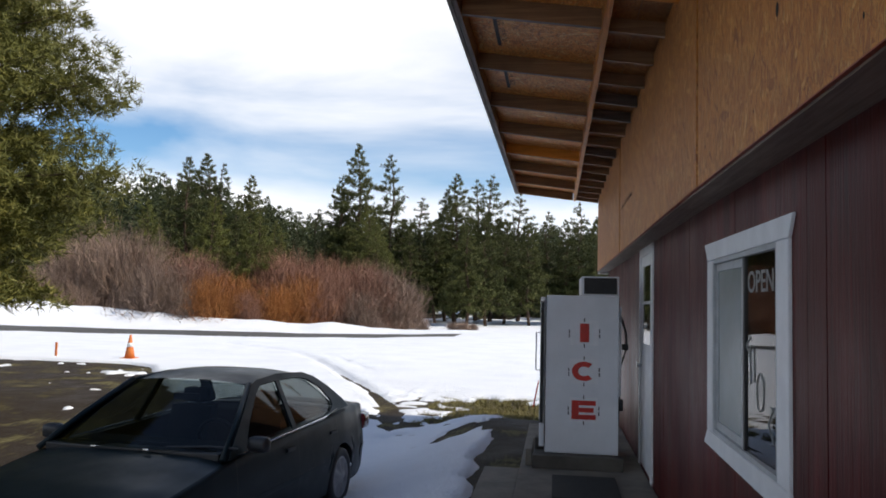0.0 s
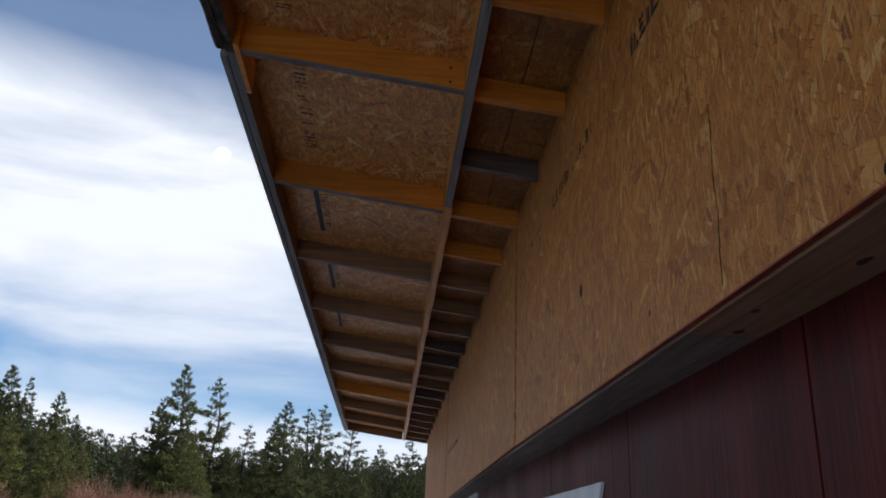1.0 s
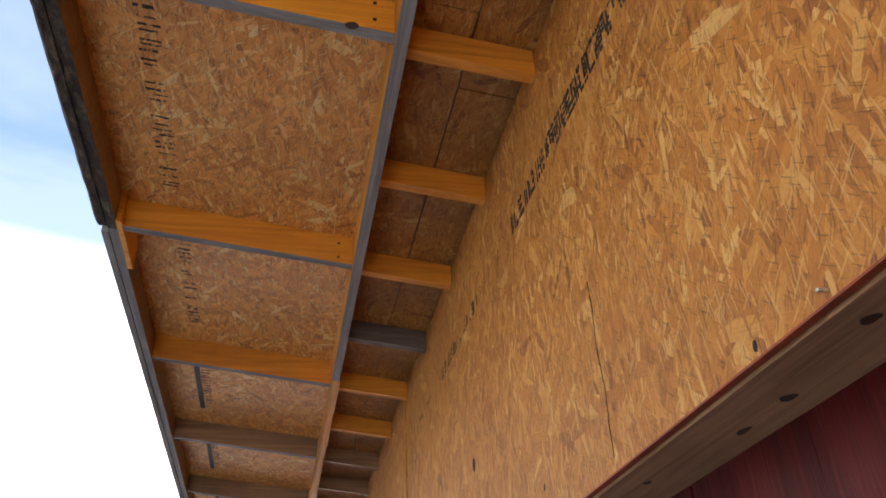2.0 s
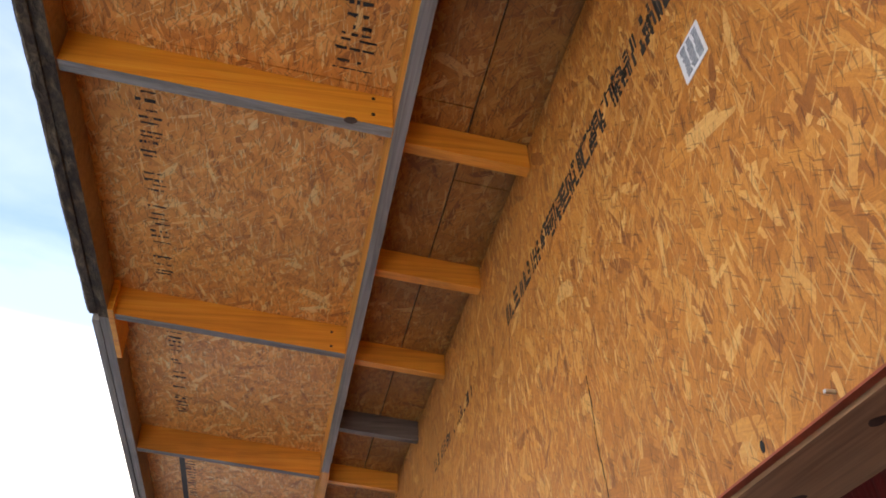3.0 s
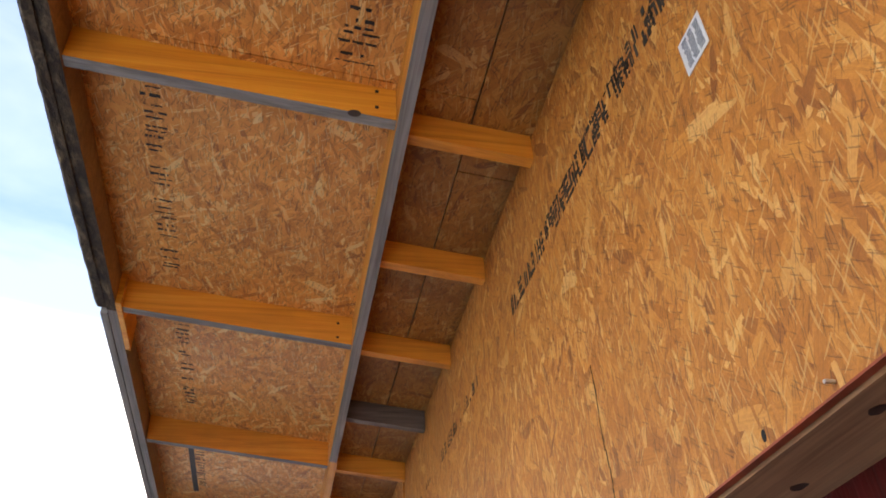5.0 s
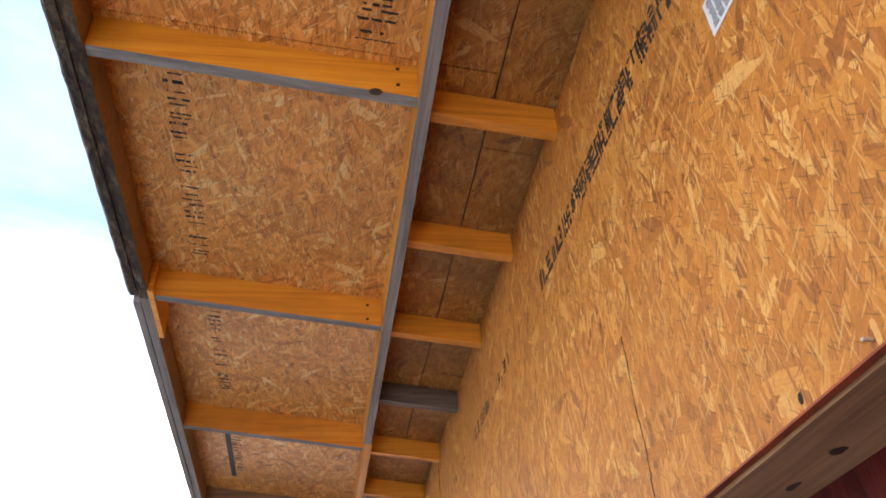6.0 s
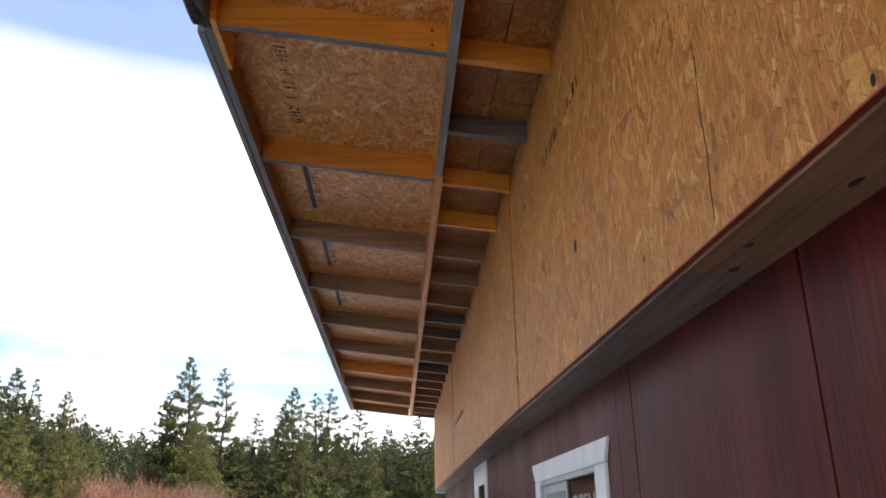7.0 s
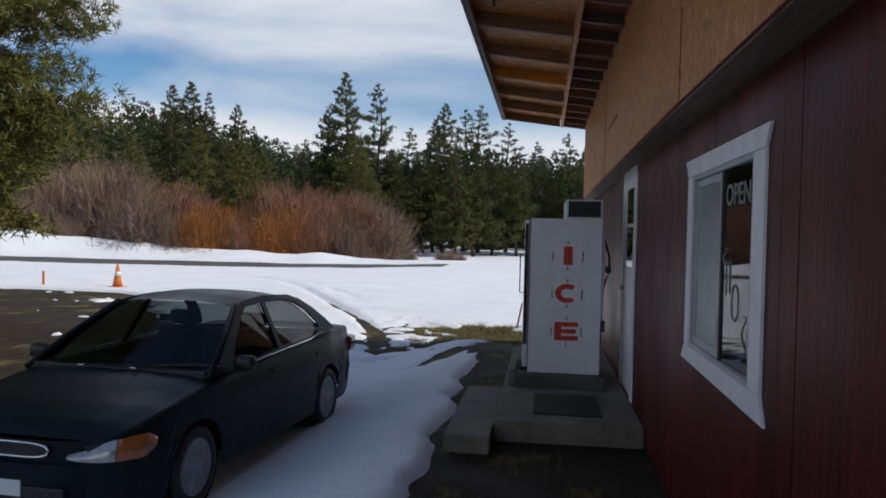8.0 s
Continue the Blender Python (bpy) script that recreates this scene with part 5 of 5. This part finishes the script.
screen("windscreen", (1.17, 0.79, 0.915), (1.93, 0.55, 1.352), CAR_GLASS, -0.10)
screen("rear_screen", (3.62, 0.72, 0.98), (3.05, 0.54, 1.354), CAR_GLASS, 0.07)
for s in (1, -1):
    def bar(name, pts, r, mat, label=""):
        v, f = tube([(s * p[0], p[1], p[2]) for p in pts], r, 8)
        return mesh_ob(name, v, f, mat, car, label, smooth=True)
    bar("front_pillar", [(0.785, 1.08, 0.885), (0.69, 1.45, 1.10), (0.55, 1.92, 1.356)], 0.024, PAINT)
    outline = [(1.10, 0.885), (3.74, 0.965), (3.66, 1.04), (3.42, 1.185), (3.20, 1.285), (2.98, 1.338), (2.45, 1.362), (2.02, 1.342), (1.90, 1.318), (1.52, 1.12)]
    glasses = (("front_door_glass", [(1.40, 0.905), (2.30, 0.935), (2.36, 1.312), (2.04, 1.300), (1.88, 1.235), (1.62, 1.085)]),
               ("rear_door_glass", [(2.38, 0.938), (3.20, 0.957), (3.34, 1.010), (3.36, 1.060), (3.22, 1.185), (3.02, 1.275), (2.86, 1.305), (2.43, 1.315)]))

    def cabin(p, inset=0.0):
        t = (p[1] - 0.885) / 0.455
        return (s * (0.806 - 0.20 * t - 0.055 * t * t - inset), p[0], p[1] + 0.030 * max(t, 0))

    bm = bmesh.new()
    loops = []
    for loop in [outline] + [g[1] for g in glasses]:
        vs = [bm.verts.new(cabin(p)) for p in loop]
        loops += [bm.edges.new((vs[i], vs[(i + 1) % len(vs)])) for i in range(len(vs))]
    bmesh.ops.triangle_fill(bm, use_beauty=True, use_dissolve=False, edges=loops)
    res = bmesh.ops.solidify(bm, geom=bm.faces[:], thickness=0.018)
    part("cabin_frame", bm, PAINT, car)
    for name, loop in glasses:
        mesh_ob(name, [cabin(p, 0.006) for p in loop], [tuple(range(len(loop)))], CAR_GLASS, car)
    bar("belt_trim", [(0.812, 1.36, 0.893), (0.812, 2.0, 0.918), (0.808, 3.0, 0.944), (0.795, 3.36, 0.985)], 0.009, CHROME, "thin bright belt trim")
    shelf = [(s * 0.83, 1.10, 0.885), (s * 0.83, 3.6, 0.955), (s * 0.70, 3.6, 0.965), (s * 0.70, 1.10, 0.895)]
    mesh_ob("door_top", shelf, [(0, 1, 2, 3) if s > 0 else (3, 2, 1, 0)], PAINT, car)
    mirror = part("side_mirror", block(s * 0.83, s * 1.00, 1.35, 1.46, 0.90, 1.02, 0.045), TRIM_BLACK, car, "black door mirror", smooth=True)
    for u in (1.22, 2.36, 3.33):
        seam = [(s * (side_v(u, w) + 0.0015), u + dx, w) for w in np.linspace(0.24 if u < 3 else 0.66, 0.885, 8) for dx in (0, 0.006)]
        mesh_ob("door_seam", seam, [(2 * k, 2 * k + 1, 2 * k + 3, 2 * k + 2) for k in range(7)], TRIM_BLACK, car)
    for u in (2.10, 3.12):
        part("door_handle", block(s * (side_v(u, 0.78) - 0.002), s * (side_v(u, 0.78) + 0.018), u, u + 0.17, 0.77, 0.80, 0.006), TRIM_BLACK, car)
    # lamps
    for name, t0, t1, mat, label in (("headlamp", 0.51, 0.77, CLEAR, "clear headlamp lens"), ("turn_lamp", 0.775, 0.97, AMBER, "amber corner lamp")):
        verts, faces, n, m = [], [], 14, 8
        plan_t, plan_v, plan_u = [0.5, 0.62, 0.72, 0.80, 0.90, 1.02], [0.40, 0.56, 0.655, 0.72, 0.79, 0.826], [-0.012, 0.005, 0.035, 0.085, 0.20, 0.42]
        for i in range(n):
            t = t0 + (t1 - t0) * i / (n - 1)
            v, u = float(np.interp(t, plan_t, plan_v)) + 0.030, float(np.interp(t, plan_t, plan_u)) - 0.026
            lo = 0.540 + 0.012 * float(S((0.58 - t) / 0.08)) + 0.045 * float(S((t - 0.90) / 0.08)) ** 2
            hi = 0.572 + 0.095 * float(S((t - 0.48) / 0.30)) + 0.015 * float(S((t - 0.75) / 0.15)) - 0.055 * float(S((t - 0.90) / 0.08)) ** 2
            for j in range(m):
                e = j / (m - 1)
                puff = 0.018 * math.sin(math.pi * e)
                verts.append((s * (v + puff * (0.3 + 0.7 * S((t - 0.6) / 0.3)) - 0.012 * e), u - puff + 0.040 * e, lo + (hi - lo) * e))
        for i in range(n - 1):
            for j in range(m - 1):
                p = i * m + j
                faces.append((p, p + m, p + m + 1, p + 1))
        mesh_ob(name, verts, faces, mat, car, label, smooth=True)
    part("tail_lamp", block(s * 0.55, s * 0.80, 4.22, 4.445, 0.66, 0.83, 0.04), TAIL, car, "red tail lamp", smooth=True)
    part("bumper_strip", block(s * 0.835, s * 0.862, 1.30, 2.95, 0.50, 0.545, 0.008), PAINT, car)

v, f = tube([(0.30 * math.cos(t) * (abs(math.cos(t)) ** -0.6 if abs(math.cos(t)) > 0.05 else 1), -0.018, 0.585 + 0.045 * math.sin(t)) for t in np.linspace(0, 2 * math.pi, 33)], 0.009, 6, False)
mesh_ob("grille_frame", v, f, CHROME, car, "chrome grille surround", smooth=True)
part("grille", block(-0.29, 0.29, -0.016, 0.02, 0.548, 0.622), BLACK, car)
part("air_intake", block(-0.42, 0.42, -0.034, 0.0, 0.27, 0.36, 0.01), BLACK, car)
part("number_plate", block(-0.12, 0.12, -0.042, -0.034, 0.295, 0.395), PAPER_WHITE, car, "plain pale plate")
for s in (-0.28, 0.30):
    v, f = tube([(s, 1.12, 0.945), (s + 0.32, 1.17, 0.962), (s + 0.55, 1.20, 0.955)], 0.009, 6)
    mesh_ob("wiper", v, f, TRIM_BLACK, car)
for s in (-0.3, 0.15):
    part("washer_jet", block(s, s + 0.05, 1.04, 1.07, 0.925, 0.937, 0.003), CHROME, car)
part("cowl", block(-0.74, 0.74, 1.10, 1.24, 0.87, 0.925, 0.01), TRIM_BLACK, car)

# inside
part("dashboard", block(-0.68, 0.68, 1.30, 1.62, 0.70, 0.93, 0.04), SEAT, car)
v, f = tube([(0.36 + 0.18 * math.cos(t), 1.80 - 0.06 * math.sin(t), 0.90 + 0.17 * math.sin(t)) for t in np.linspace(0, 2 * math.pi, 25)], 0.016, 6, False)
mesh_ob("steering_wheel", v, f, TRIM_BLACK, car, smooth=True)
for s in (-1, 1):
    seat = part("front_seat", block(s * 0.36 - 0.25, s * 0.36 + 0.25, 2.0, 2.5, 0.35, 0.55, 0.05), SEAT, car)
    part("seat_back", skew([(s * 0.36 + a * (0.25 if z < 1 else 0.2), y + (0.16 if z > 1 else 0), z) for a in (-1, 1) for y in (2.42, 2.55) for z in (0.5, 1.06)]), SEAT, seat)
    part("headrest", block(s * 0.36 - 0.13, s * 0.36 + 0.13, 2.62, 2.72, 1.08, 1.22, 0.04), SEAT, seat)
part("rear_bench", block(-0.66, 0.66, 3.0, 3.35, 0.35, 0.98, 0.06), SEAT, car)
part("parcel_shelf", block(-0.68, 0.68, 3.3, 3.62, 0.92, 0.955), SEAT, car)
part("cabin_floor", block(-0.7, 0.7, 1.3, 3.4, 0.27, 0.34), SEAT, car)
part("inner_mirror", block(-0.12, 0.12, 1.86, 1.89, 1.20, 1.26, 0.012), TRIM_BLACK, car)


def wheel():
    ob = empty("wheel")
    v, f = [], []
    prof = [(0.205, 0.09), (0.225, 0.10), (0.265, 0.102), (0.288, 0.085), (0.295, 0.05), (0.295, -0.05), (0.288, -0.085), (0.265, -0.1), (0.205, -0.09)]
    n = 32
    for i in range(n):
        t = 2 * math.pi * i / n
        v += [(x, r * math.cos(t), r * math.sin(t)) for r, x in prof]
    for i in range(n):
        for k in range(len(prof) - 1):
            a, b = i * len(prof) + k, ((i + 1) % n) * len(prof) + k
            f.append((a, b, b + 1, a + 1))
    mesh_ob("tyre", v, f, BLACK, ob, smooth=True)
    v, f = [], []
    prof = [(0.206, 0.088), (0.195, 0.098), (0.17, 0.088), (0.10, 0.100), (0.045, 0.108), (0.0, 0.110)]
    n = 42
    for i in range(n):
        t = 2 * math.pi * i / n
        spoke = 0.5 + 0.5 * math.cos(7 * t)
        v += [(x - (0.022 * (1 - spoke) if 0.09 < r < 0.18 else 0), r * math.cos(t), r * math.sin(t)) for r, x in prof]
    for i in range(n):
        for k in range(len(prof) - 1):
            a, b = i * len(prof) + k, ((i + 1) % n) * len(prof) + k
            f.append((a, b, b + 1, a + 1))
    mesh_ob("wheel_cover", v, f, ALLOY, ob, "silver grey wheel cover", smooth=True)
    return ob


for u in (FW, RW):
    for s in (1, -1):
        wob = wheel()
        wob.parent = car
        wob.matrix_local = pose(s * 0.735, u, 0.295, 0, 0, 0 if s > 0 else 180)

# ---- siding boards ----
y, k = -6.0, 0
joint_at = [-6 + 0.02, -4.65, -3.43, -2.21, -0.99, 0.23, 1.56, 2.89, 4.11, 5.33, 6.55, 7.77, 8.99, 10.21]
edges = sorted({round(j + 0.2033 * i, 3) for j in joint_at for i in range(6)})
edges = [e for e in edges if Y0 < e < Y1 and not any(0.001 < abs(e - j) < 0.1 for j in joint_at)]
edges = [Y0] + edges + [Y1]
for k, (a0, b0) in enumerate(zip(edges, edges[1:])):
    if b0 - a0 < 0.02:
        continue
    joint = any(abs(a0 - j) < 0.01 for j in joint_at)
    g0, g1 = (0.009 if joint else rng.choice((0.0002, 0.0002, 0.0002, 0.0004, 0.0024))), 0.0004
    cutsy = sorted({a0 + g0, b0 - g1} | {c for c in (WIN[0], WIN[1], DOOR[0], DOOR[1]) if a0 + g0 < c < b0 - g1})
    for y0, y1 in zip(cutsy, cutsy[1:]):
        for p0, p1, z0, z1 in holes(y0, y1, -0.02, low_edge(y0) - 0.004):
            part("siding_board", block(WX + 0.0003 * math.sin(7 * k), WX + 0.0138, p0, p1, z0, z1), RED, wall)
